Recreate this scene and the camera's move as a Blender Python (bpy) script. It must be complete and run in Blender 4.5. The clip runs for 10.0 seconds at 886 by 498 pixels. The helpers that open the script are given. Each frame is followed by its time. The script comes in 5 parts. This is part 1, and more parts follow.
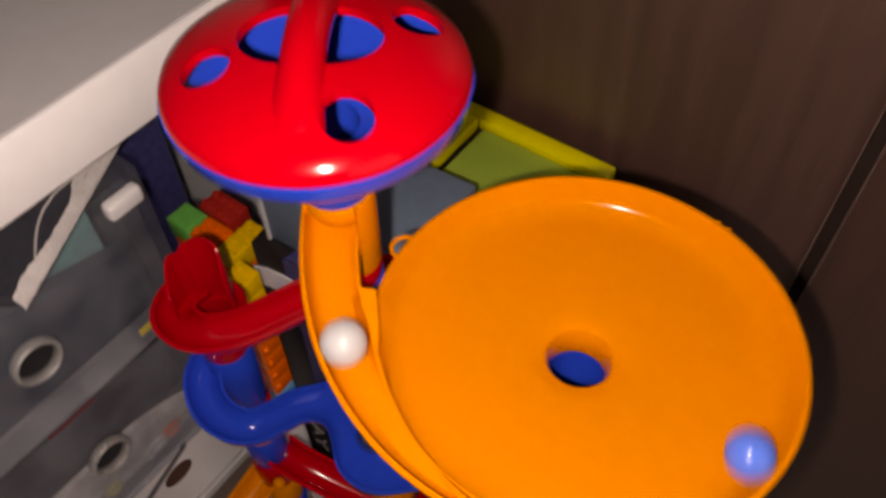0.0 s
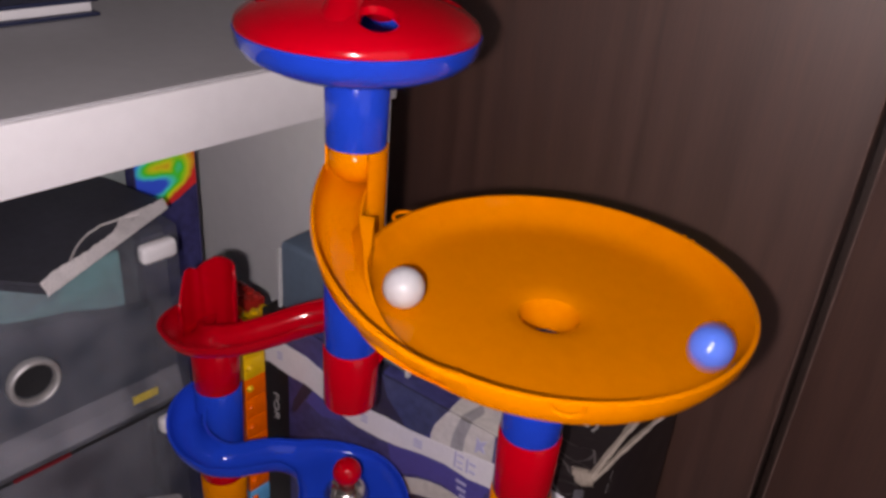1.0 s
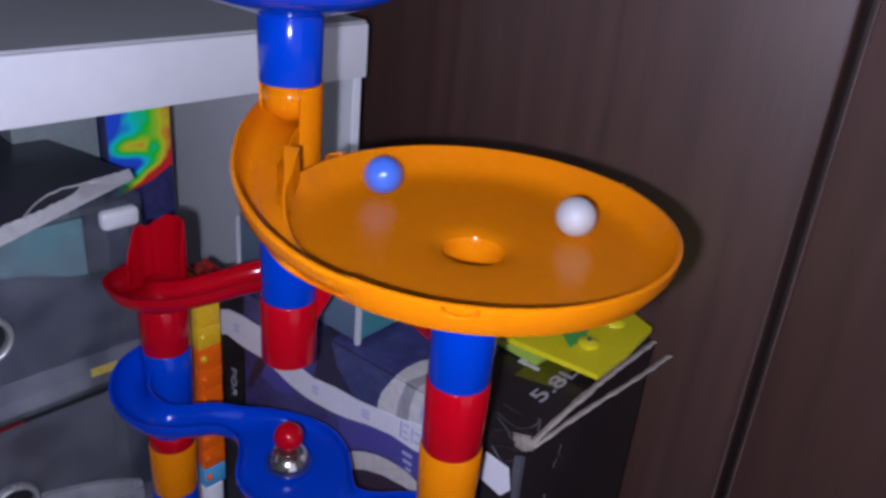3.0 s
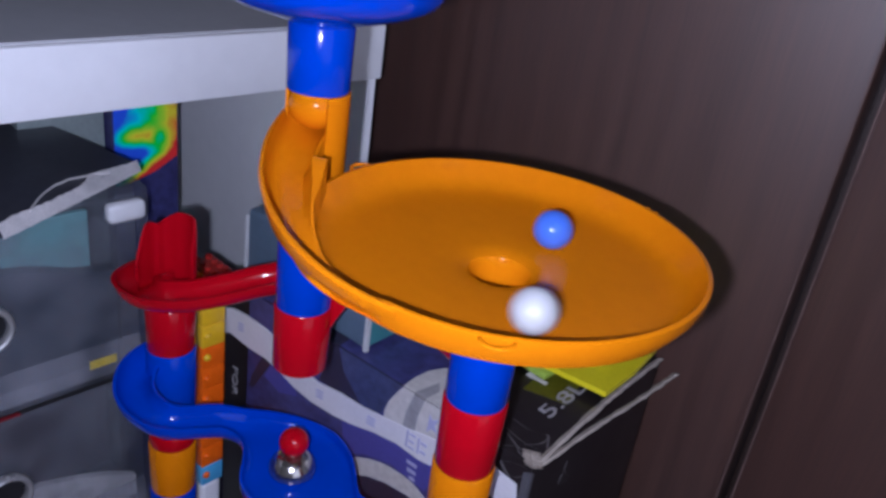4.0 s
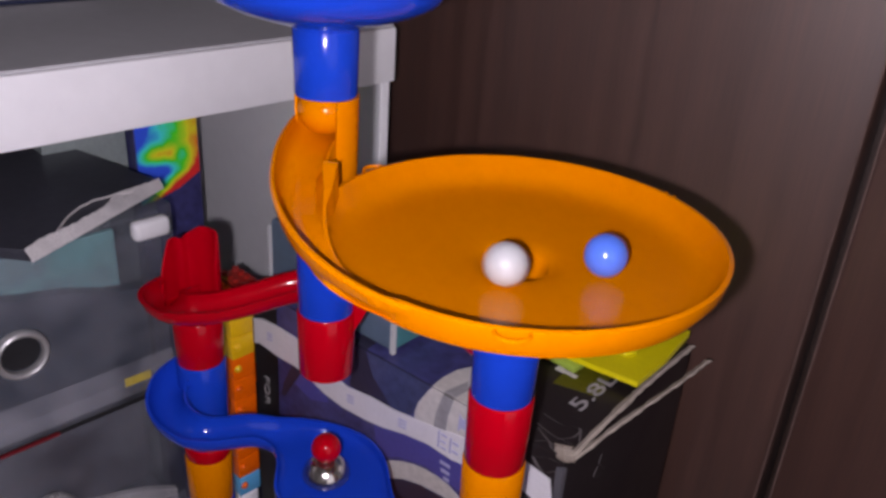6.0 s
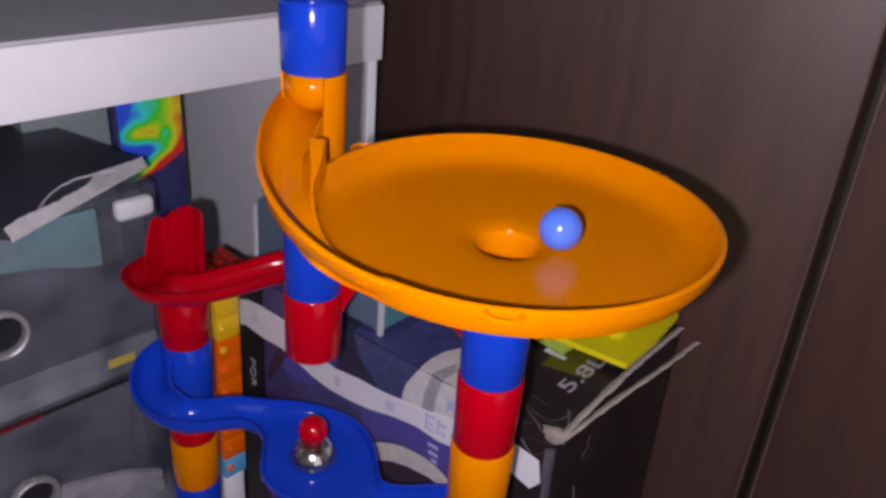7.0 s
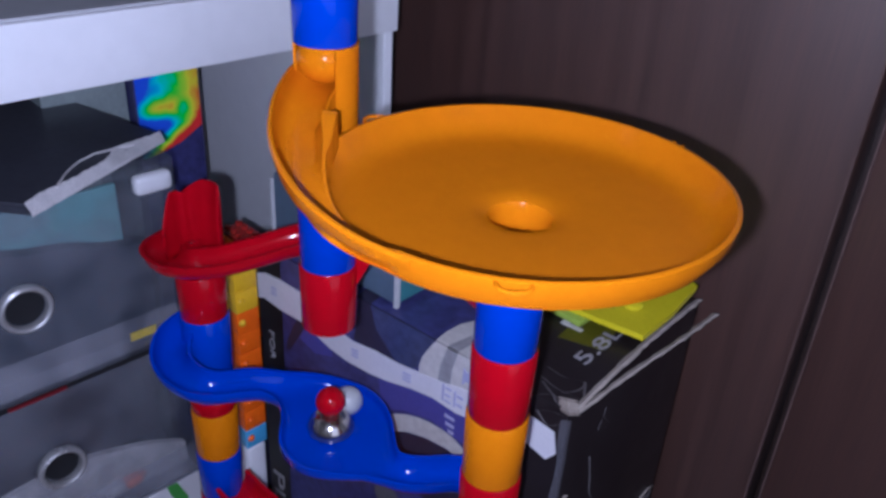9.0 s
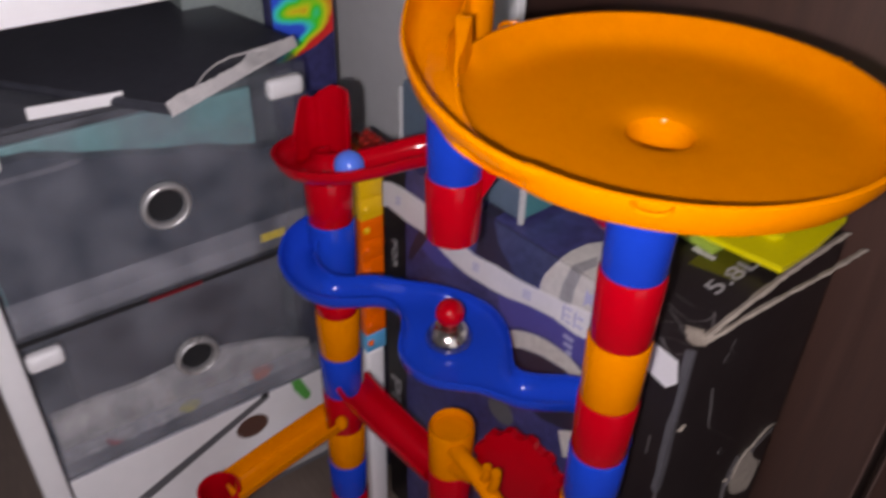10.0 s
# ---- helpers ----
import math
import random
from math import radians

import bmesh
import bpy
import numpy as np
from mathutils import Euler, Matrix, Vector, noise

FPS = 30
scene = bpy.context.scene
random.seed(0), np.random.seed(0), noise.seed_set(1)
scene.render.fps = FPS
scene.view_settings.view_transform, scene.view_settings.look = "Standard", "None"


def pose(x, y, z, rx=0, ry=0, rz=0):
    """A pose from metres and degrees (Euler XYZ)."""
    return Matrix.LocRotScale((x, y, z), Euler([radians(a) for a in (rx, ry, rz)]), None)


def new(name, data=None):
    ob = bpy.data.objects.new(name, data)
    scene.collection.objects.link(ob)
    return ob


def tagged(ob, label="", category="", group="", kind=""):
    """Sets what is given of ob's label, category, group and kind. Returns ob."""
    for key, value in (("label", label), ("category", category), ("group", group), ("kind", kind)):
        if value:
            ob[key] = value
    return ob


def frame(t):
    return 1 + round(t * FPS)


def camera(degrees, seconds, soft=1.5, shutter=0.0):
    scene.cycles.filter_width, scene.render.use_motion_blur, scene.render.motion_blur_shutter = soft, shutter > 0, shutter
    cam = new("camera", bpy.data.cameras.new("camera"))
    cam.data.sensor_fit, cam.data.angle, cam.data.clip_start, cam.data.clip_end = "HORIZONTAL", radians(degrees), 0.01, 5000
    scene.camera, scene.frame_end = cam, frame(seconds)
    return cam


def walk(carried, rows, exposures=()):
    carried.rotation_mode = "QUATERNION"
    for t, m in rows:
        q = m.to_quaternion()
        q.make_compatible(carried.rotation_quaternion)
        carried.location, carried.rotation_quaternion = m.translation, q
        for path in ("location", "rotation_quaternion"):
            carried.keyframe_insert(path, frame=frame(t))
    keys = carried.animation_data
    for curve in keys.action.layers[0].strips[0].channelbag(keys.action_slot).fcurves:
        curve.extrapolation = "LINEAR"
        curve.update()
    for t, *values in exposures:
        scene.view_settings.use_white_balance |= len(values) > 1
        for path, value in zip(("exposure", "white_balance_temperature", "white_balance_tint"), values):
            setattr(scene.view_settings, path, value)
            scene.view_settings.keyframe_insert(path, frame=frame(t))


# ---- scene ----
cam = camera(57.31, 10.0, soft=3.0, shutter=0.4)
ROWS = [
    (0.0, 0.0534, -0.1514, 0.6966, 35.82, -51.03, 0.91),
    (0.1, 0.0745, -0.1573, 0.6915, 38.92, -49.11, -0.20),
    (0.2, 0.0924, -0.1664, 0.6864, 40.88, -46.90, -1.35),
    (0.3, 0.1051, -0.1797, 0.6808, 41.89, -44.31, -2.38),
    (0.4, 0.1121, -0.1957, 0.6705, 42.65, -41.43, -2.96),
    (0.5, 0.1160, -0.2098, 0.6528, 43.19, -37.97, -3.33),
    (0.6, 0.1164, -0.2099, 0.6396, 42.65, -36.34, -2.96),
    (0.8, 0.1217, -0.2203, 0.6293, 41.63, -33.63, -3.11),
    (1.0, 0.1375, -0.2345, 0.6128, 41.86, -28.39, -4.20),
    (1.5, 0.1554, -0.2331, 0.6036, 43.06, -27.00, -1.25),
    (2.0, 0.1590, -0.2223, 0.5830, 46.43, -26.18, -1.36),
    (2.2, 0.1642, -0.2238, 0.5743, 44.69, -26.02, -4.61),
    (3.5, 0.1787, -0.2132, 0.5764, 43.60, -25.41, -5.16),
    (4.0, 0.1597, -0.2233, 0.5818, 43.99, -26.18, -7.65),
    (4.5, 0.1551, -0.2226, 0.5802, 44.72, -26.51, -5.86),
    (5.0, 0.1597, -0.2218, 0.5811, 45.23, -25.87, -4.23),
    (5.5, 0.1657, -0.2196, 0.5811, 45.02, -25.72, -3.55),
    (7.0, 0.1610, -0.2159, 0.5764, 43.86, -27.20, -4.19),
    (7.5, 0.1646, -0.2152, 0.5764, 43.53, -27.53, -4.08),
    (8.0, 0.1644, -0.2165, 0.5772, 43.60, -27.76, -3.84),
    (8.5, 0.1634, -0.2157, 0.5779, 44.19, -28.40, -3.44),
    (9.0, 0.1634, -0.2130, 0.5759, 45.15, -29.17, -3.20),
    (9.5, 0.1613, -0.2112, 0.5733, 47.28, -30.78, -2.53),
    (9.7, 0.1607, -0.2119, 0.5722, 49.89, -31.87, -2.60),
    (10.0, 0.1569, -0.2106, 0.5710, 53.90, -35.43, -1.23),
]
EXPOSURES = [(0.0, -0.08, 10900, 13), (0.3, 0.12, 10320, 14), (0.6, 0.18, 9370, 14), (1.0, 0.08, 8300, 13), (1.5, 0.0, 6960, 14), (2.0, 0.0, 7120, 13), (3.4, 0.0, 5730, 10), (4.05, 0.0, 5730, 9), (4.5, 0.0, 7210, 14), (5.0, 0.05, 7370, 14), (6.9, 0.05, 7370, 14), (7.4, 0.0, 5610, 12), (9.2, 0.0, 5460, 12), (9.8, 0.05, 7290, 10), (10.0, 0.2, 7870, 8)]
walk(cam, [(t, pose(x, y, z, 90 + pitch, roll, yaw)) for t, x, y, z, yaw, pitch, roll in ROWS], EXPOSURES)

# ---- light: even fill from the world, let in by an added unseen opening; the phone torch is a thing of its own ----
world = bpy.data.worlds.new("world_fill")
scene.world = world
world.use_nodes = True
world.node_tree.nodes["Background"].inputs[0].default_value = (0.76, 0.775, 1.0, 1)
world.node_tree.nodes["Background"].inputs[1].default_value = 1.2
# ---- materials ----


def material(name, colour, rough=0.5, metal=0.0, gloss=0.5, vary=0.12, scale=40.0, bump=0.0, bump_scale=200.0, coat=0.0, stretch=(1, 1, 1), second=None, coat_rough=0.08):
    """A surface with two scales of colour change and a fine relief."""
    m = bpy.data.materials.new(name)
    m.use_nodes = True
    nt = m.node_tree
    p = nt.nodes["Principled BSDF"]
    p.inputs["Roughness"].default_value, p.inputs["Metallic"].default_value = rough, metal
    p.inputs["Specular IOR Level"].default_value = gloss
    p.inputs["Coat Weight"].default_value = coat
    p.inputs["Coat Roughness"].default_value = coat_rough
    tc = nt.nodes.new("ShaderNodeTexCoord")
    mp = nt.nodes.new("ShaderNodeMapping")
    mp.inputs["Scale"].default_value = stretch
    nt.links.new(tc.outputs["Object"], mp.inputs[0])
    n1 = nt.nodes.new("ShaderNodeTexNoise")
    n1.inputs["Scale"].default_value, n1.inputs["Detail"].default_value = scale, 5
    n2 = nt.nodes.new("ShaderNodeTexNoise")
    n2.inputs["Scale"].default_value, n2.inputs["Detail"].default_value = scale * 9, 3
    for n in (n1, n2):
        nt.links.new(mp.outputs[0], n.inputs["Vector"])
    add = nt.nodes.new("ShaderNodeMath")
    add.operation = "ADD"
    nt.links.new(n1.outputs["Fac"], add.inputs[0])
    nt.links.new(n2.outputs["Fac"], add.inputs[1])
    ramp = nt.nodes.new("ShaderNodeMapRange")
    ramp.inputs["From Min"].default_value, ramp.inputs["From Max"].default_value = 0.65, 1.35
    nt.links.new(add.outputs[0], ramp.inputs["Value"])
    mix = nt.nodes.new("ShaderNodeMix")
    mix.data_type = "RGBA"
    dark = second if second else tuple(c * (1 - vary) for c in colour)
    mix.inputs["A"].default_value = (*dark, 1)
    mix.inputs["B"].default_value = (*[min(1, c * (1 + vary * 0.4)) for c in colour], 1)
    nt.links.new(ramp.outputs[0], mix.inputs["Factor"])
    nt.links.new(mix.outputs["Result"], p.inputs["Base Color"])
    rr = nt.nodes.new("ShaderNodeMapRange")
    rr.inputs["To Min"].default_value, rr.inputs["To Max"].default_value = rough * 0.8, min(1, rough * 1.25)
    nt.links.new(n1.outputs["Fac"], rr.inputs["Value"])
    nt.links.new(rr.outputs[0], p.inputs["Roughness"])
    if bump:
        nb = nt.nodes.new("ShaderNodeTexNoise")
        nb.inputs["Scale"].default_value, nb.inputs["Detail"].default_value = bump_scale, 4
        nt.links.new(mp.outputs[0], nb.inputs["Vector"])
        bp = nt.nodes.new("ShaderNodeBump")
        bp.inputs["Strength"].default_value, bp.inputs["Distance"].default_value = bump, 0.001
        nt.links.new(nb.outputs["Fac"], bp.inputs["Height"])
        nt.links.new(bp.outputs[0], p.inputs["Normal"])
        if coat:
            nt.links.new(bp.outputs[0], p.inputs["Coat Normal"])
    return m


ORANGE = material("orange_plastic", (0.67, 0.188, 0.0), 0.15, gloss=0.12, vary=0.05, scale=15, bump=0.015, bump_scale=60)
RED = material("red_plastic", (0.43, 0.0008, 0.008), 0.14, gloss=0.25, vary=0.06, scale=15, bump=0.015, bump_scale=60)
BLUE = material("blue_plastic", (0.003, 0.043, 0.45), 0.14, gloss=0.26, vary=0.06, scale=15, bump=0.015, bump_scale=60)
BALL_BLUE = material("pale_blue_plastic", (0.07, 0.17, 0.68), 0.18, vary=0.04)
BALL_WHITE = material("white_plastic", (0.44, 0.44, 0.445), 0.32, vary=0.03)
CHROME = material("chrome", (0.55, 0.51, 0.47), 0.18, 0.97, vary=0.08)
WOOD = material("dark_wood", (0.092, 0.0345, 0.0215), 0.54, vary=0.2, scale=9, bump=0.13, bump_scale=60, stretch=(10, 10, 0.3), gloss=1.0, coat=1.0, coat_rough=0.50, second=(0.048, 0.0180, 0.0116))
WOOD_GLINT = material("wood_edge_glint", (0.15, 0.095, 0.08), 0.35, vary=0.4, scale=14, stretch=(1, 1, 1))
SHADED_WOOD = material("shade_darkened_wood", (0.030, 0.015, 0.011), 0.6)
WALL = material("grey_wall_paint", (0.84, 0.83, 0.84), 0.75, vary=0.08, scale=8, bump=0.1, bump_scale=300)
WHITE_BOARD = material("white_laminate", (0.86, 0.85, 0.86), 0.42, vary=0.04, scale=10, bump=0.03)
DESK_TOP = material("grey_laminate", (0.48, 0.48, 0.49), 0.5, vary=0.06, scale=12, bump=0.03)
FLOOR = material("floor_laminate", (0.16, 0.12, 0.10), 0.5, vary=0.25, scale=5, stretch=(1, 6, 1))
ROOM = material("room_paint", (0.45, 0.44, 0.43), 0.8, vary=0.06, scale=3)
CARTON = material("black_printed_card", (0.014, 0.010, 0.011), 0.40, vary=0.3, scale=30, bump=0.05)
PURPLE = material("purple_print", (0.065, 0.065, 0.21), 0.36, vary=0.35, scale=18, second=(0.028, 0.026, 0.085))
PRINT_PALE = material("pale_print", (0.60, 0.57, 0.54), 0.4, vary=0.25, scale=25)
PRINT_DARK = material("dark_print", (0.030, 0.026, 0.05), 0.4, vary=0.2)
PRINT_OLIVE = material("olive_print", (0.10, 0.095, 0.006), 0.4, vary=0.3)
PRINT_BLUE = material("violet_blue_print", (0.075, 0.070, 0.30), 0.4, vary=0.15)
TORN = material("torn_card", (0.42, 0.36, 0.30), 0.9, vary=0.35, scale=120, bump=0.4, bump_scale=600)
TAPE = material("white_tape", (0.70, 0.68, 0.71), 0.3, vary=0.08, scale=60, bump=0.05)
LETTER = material("worn_white_print", (0.36, 0.34, 0.34), 0.5, vary=0.4, scale=120)
TAPE_INK = material("violet_ink", (0.40, 0.40, 0.60), 0.4)
SLATE = material("slate_blue_card", (0.10, 0.145, 0.20), 0.45, vary=0.15, scale=20)
TEAL_PALE = material("pale_teal_card", (0.22, 0.47, 0.46), 0.5, vary=0.12, scale=20)
TEAL = material("teal_card", (0.06, 0.22, 0.24), 0.45, vary=0.15, scale=20)
PALE_EDGE = material("pale_card_edge", (0.55, 0.55, 0.55), 0.6)
BRICK_GOLD = material("brick_gold", (0.78, 0.46, 0.01), 0.3, vary=0.1)
YELLOW = material("yellow_plastic", (0.72, 0.62, 0.01), 0.3, vary=0.08)
LIME = material("lime_plastic", (0.30, 0.42, 0.06), 0.35, vary=0.1)
GREEN = material("green_plastic", (0.10, 0.42, 0.08), 0.3, vary=0.1)
BRICK_ORANGE = material("brick_orange", (0.86, 0.13, 0.003), 0.3, gloss=0.25, vary=0.1)
BRICK_RED = material("brick_red", (0.42, 0.02, 0.015), 0.3, vary=0.1)
SKY = material("sky_blue_plastic", (0.10, 0.42, 0.72), 0.3)
BLACK = material("black_vinyl", (0.055, 0.057, 0.072), 0.30, vary=0.3, scale=25, bump=0.1, bump_scale=80)
FOIL = material("silver_foil", (0.78, 0.75, 0.74), 0.40, 0.15, vary=0.25, scale=90, bump=0.3, bump_scale=150)
STEEL = material("brushed_steel", (0.60, 0.59, 0.58), 0.28, 0.55, vary=0.15)
SHADE_INK_BLACK = material("shade_and_ink_black", (0.008, 0.008, 0.010), 0.8)
BROWN = material("brown_print", (0.10, 0.045, 0.032), 0.5)
GREY_PRINT = material("grey_print", (0.12, 0.12, 0.13), 0.5)
FILE_GREY = material("grey_green_card", (0.30, 0.35, 0.34), 0.5, vary=0.15)
CASE = material("dark_case_cloth", (0.055, 0.046, 0.055), 0.6, vary=0.18, scale=30)
TAB_RED = material("dull_red_plastic", (0.20, 0.012, 0.020), 0.4)
LABEL = material("dull_yellow_label", (0.80, 0.58, 0.03), 0.5, vary=0.4, scale=150)
PAPER = material("crumpled_paper", (0.88, 0.82, 0.78), 0.8, vary=0.35, scale=60, bump=0.8, bump_scale=90)
NAVY = material("navy_cloth", (0.030, 0.040, 0.060), 0.6, vary=0.18, scale=30)
NAVY_COVER = material("navy_cover", (0.020, 0.028, 0.070), 0.4, vary=0.2)
FOLD_PRINT = material("mid_grey_print", (0.33, 0.32, 0.33), 0.4, vary=0.25, scale=30)
SLATE_PRINT = material("slate_blue_print", (0.060, 0.070, 0.150), 0.33, vary=0.45, scale=22, second=(0.030, 0.034, 0.075))
CLEAR_TAPE = material("grey_clear_tape", (0.10, 0.097, 0.108), 0.3, vary=0.3, scale=70, bump=0.2, bump_scale=200)
CREASE = material("scuffed_card", (0.12, 0.105, 0.105), 0.7, vary=0.4, scale=90, bump=0.3, bump_scale=400)


def smoky_plastic(name, tint, opacity):
    """Clear, smoky drawer plastic; its uneven veil imitates hazy reflections."""
    m = bpy.data.materials.new(name)
    m.use_nodes = True
    nt = m.node_tree
    out = nt.nodes["Material Output"]
    p = nt.nodes["Principled BSDF"]
    p.inputs["Base Color"].default_value = (*tint, 1)
    p.inputs["Roughness"].default_value = 0.09
    n = nt.nodes.new("ShaderNodeTexNoise")
    n.inputs["Scale"].default_value, n.inputs["Detail"].default_value = 24, 2
    tc = nt.nodes.new("ShaderNodeTexCoord")
    nt.links.new(tc.outputs["Object"], n.inputs["Vector"])
    mr = nt.nodes.new("ShaderNodeMapRange")
    mr.inputs["From Min"].default_value, mr.inputs["From Max"].default_value = 0.35, 0.65
    mr.inputs["To Min"].default_value, mr.inputs["To Max"].default_value = opacity * 0.45, min(1, opacity * 1.6)
    nt.links.new(n.outputs["Fac"], mr.inputs["Value"])
    tr = nt.nodes.new("ShaderNodeBsdfTransparent")
    tr.inputs[0].default_value = (0.90, 0.91, 0.93, 1)
    mx = nt.nodes.new("ShaderNodeMixShader")
    nt.links.new(mr.outputs[0], mx.inputs[0])
    nt.links.new(tr.outputs[0], mx.inputs[1])
    nt.links.new(p.outputs[0], mx.inputs[2])
    nt.links.new(mx.outputs[0], out.inputs[0])
    bp = nt.nodes.new("ShaderNodeBump")
    bp.inputs["Strength"].default_value, bp.inputs["Distance"].default_value = 0.2, 0.002
    nt.links.new(n.outputs["Fac"], bp.inputs["Height"])
    nt.links.new(bp.outputs[0], p.inputs["Normal"])
    return m


SMOKE = smoky_plastic("smoky_drawer_plastic", (0.22, 0.23, 0.265), 0.25)
# Paler copy of the drawer plastic for the bead and ledge.
PALE_PLASTIC = smoky_plastic("paler_drawer_plastic", (0.42, 0.42, 0.46), 0.22)


def hologram(name):
    """Diffraction foil: the hue runs from blue to red across the strip, with one island and a slanting lower end."""
    m = bpy.data.materials.new(name)
    m.use_nodes = True
    nt = m.node_tree
    p = nt.nodes["Principled BSDF"]

    def calc(op, *args):
        n = nt.nodes.new("ShaderNodeMath")
        n.operation = op
        for socket, v in zip(n.inputs, args):
            if isinstance(v, (int, float)):
                socket.default_value = v
            else:
                nt.links.new(v, socket)
        return n.outputs[0]

    def span(v, lo, hi, to=1.0):
        n = nt.nodes.new("ShaderNodeMapRange")
        n.clamp = False
        for key, x in (("From Min", lo), ("From Max", hi), ("To Min", 0.0), ("To Max", to)):
            n.inputs[key].default_value = x
        nt.links.new(v, n.inputs["Value"])
        return n.outputs[0]

    def bump(u, v, cu, cv, su, sv, height):
        du, dv = calc("POWER", span(u, cu, cu + su), 2), calc("POWER", span(v, cv, cv + sv), 2)
        return calc("MULTIPLY", height, calc("EXPONENT", calc("MULTIPLY", -1.0, calc("ADD", du, dv))))

    tc = nt.nodes.new("ShaderNodeTexCoord")
    noise = nt.nodes.new("ShaderNodeTexNoise")
    noise.inputs["Scale"].default_value, noise.inputs["Detail"].default_value = 90, 2
    nt.links.new(tc.outputs["Object"], noise.inputs["Vector"])
    sep = nt.nodes.new("ShaderNodeSeparateXYZ")
    nt.links.new(tc.outputs["Object"], sep.inputs[0])
    u, v = span(sep.outputs["Y"], 0.0295, 0.0800), span(sep.outputs["Z"], 0.335, 0.390)
    level = calc("MULTIPLY_ADD", u, 1.08, -0.20)
    level = calc("ADD", level, bump(u, v, 0.33, 0.58, 0.34, 0.13, 0.62))
    level = calc("SUBTRACT", level, bump(u, v, 0.40, 0.32, 0.36, 0.12, 0.45))
    level = calc("SUBTRACT", level, bump(u, v, 0.74, 0.55, 0.12, 0.12, 0.34))
    edge = calc("SUBTRACT", v, calc("MULTIPLY_ADD", u, 0.39, -0.19))
    level = calc("ADD", level, calc("MULTIPLY", 0.95, calc("EXPONENT", calc("MULTIPLY", -8.0, edge))))
    level = calc("ADD", level, span(noise.outputs["Fac"], 0.5, 1.0, 0.16))
    turn = nt.nodes.new("ShaderNodeMapRange")
    turn.inputs["To Min"].default_value, turn.inputs["To Max"].default_value = 0.65, 0.0
    nt.links.new(level, turn.inputs["Value"])
    hsv = nt.nodes.new("ShaderNodeCombineColor")
    hsv.mode = "HSV"
    hsv.inputs[1].default_value, hsv.inputs[2].default_value = 0.96, 0.95
    nt.links.new(turn.outputs[0], hsv.inputs[0])
    nt.links.new(hsv.outputs[0], p.inputs["Base Color"])
    p.inputs["Roughness"].default_value = 0.35
    return m


HOLO = hologram("hologram_foil")



def glow(name, colour, strength):
    """A surface that gives off light."""
    m = bpy.data.materials.new(name)
    m.use_nodes = True
    p = m.node_tree.nodes["Principled BSDF"]
    p.inputs["Base Color"].default_value = (*colour, 1)
    p.inputs["Emission Color"].default_value = (*colour, 1)
    p.inputs["Emission Strength"].default_value = strength
    return m


TORCH_GLOW = glow("torch_glow", (0.80, 0.80, 1.0), 8000)

# ---- mesh helpers ----


def part(name, bm, mat, parent=None, label="", smooth=True):
    """Links a bmesh as one mesh object, under a thing or a part."""
    bmesh.ops.recalc_face_normals(bm, faces=bm.faces)
    me = bpy.data.meshes.new(name)
    bm.to_mesh(me)
    bm.free()
    if smooth:
        for f in me.polygons:
            f.use_smooth = True
        me.set_sharp_from_angle(angle=radians(38))
    me.materials.append(mat)
    ob = new(name, me)
    if parent:
        ob.parent = parent
    if label:
        tagged(ob, label)
    return ob


def empty(name, at=(0, 0, 0)):
    ob = new(name)
    ob.location = at
    ob.empty_display_size = 0.02
    return ob


def box_bm(x0, x1, y0, y1, z0, z1, bevel=0.0, segments=2, bm=None, m=None):
    bm = bm or bmesh.new()
    made = bmesh.ops.create_cube(bm, size=1)["verts"]
    for v in made:
        v.co = ((x0 + x1) / 2 + v.co.x * (x1 - x0), (y0 + y1) / 2 + v.co.y * (y1 - y0), (z0 + z1) / 2 + v.co.z * (z1 - z0))
        if m:
            v.co = m @ v.co
    if bevel:
        edges = {e for v in made for e in v.link_edges}
        bmesh.ops.bevel(bm, geom=list(edges), offset=bevel, segments=segments, affect="EDGES", profile=0.5)
    return bm


def lathe_bm(profile, n=48, at=(0, 0, 0), bm=None, start=0.0, stop=360.0, closed=True):
    """Turns a closed profile of (radius, z) about a vertical line."""
    bm = bm or bmesh.new()
    full = stop - start >= 359.9
    rings = []
    for i in range(n if full else n + 1):
        a = radians(start + (stop - start) * i / n)
        rings.append([bm.verts.new((at[0] + r * math.cos(a), at[1] + r * math.sin(a), at[2] + z)) for r, z in profile])
    k = len(profile)
    for i in range(n):
        a, b = rings[i], rings[(i + 1) % len(rings)]
        for j in range(k if closed else k - 1):
            bm.faces.new((a[j], a[(j + 1) % k], b[(j + 1) % k], b[j]))
    if not full and closed:
        bm.faces.new(rings[0])
        bm.faces.new(rings[-1][::-1])
    return bm


def spline(points, steps=8):
    """A smooth line through points of any dimension."""
    p = [np.array(q, float) for q in points]
    p = [2 * p[0] - p[1], *p, 2 * p[-1] - p[-2]]
    out = []
    for i in range(1, len(p) - 2):
        for s in range(steps):
            t = s / steps
            out.append(0.5 * (2 * p[i] + (p[i + 1] - p[i - 1]) * t + (2 * p[i - 1] - 5 * p[i] + 4 * p[i + 1] - p[i + 2]) * t * t + (3 * p[i] - p[i - 1] - 3 * p[i + 1] + p[i + 2]) * t ** 3))
    out.append(p[-2])
    return out


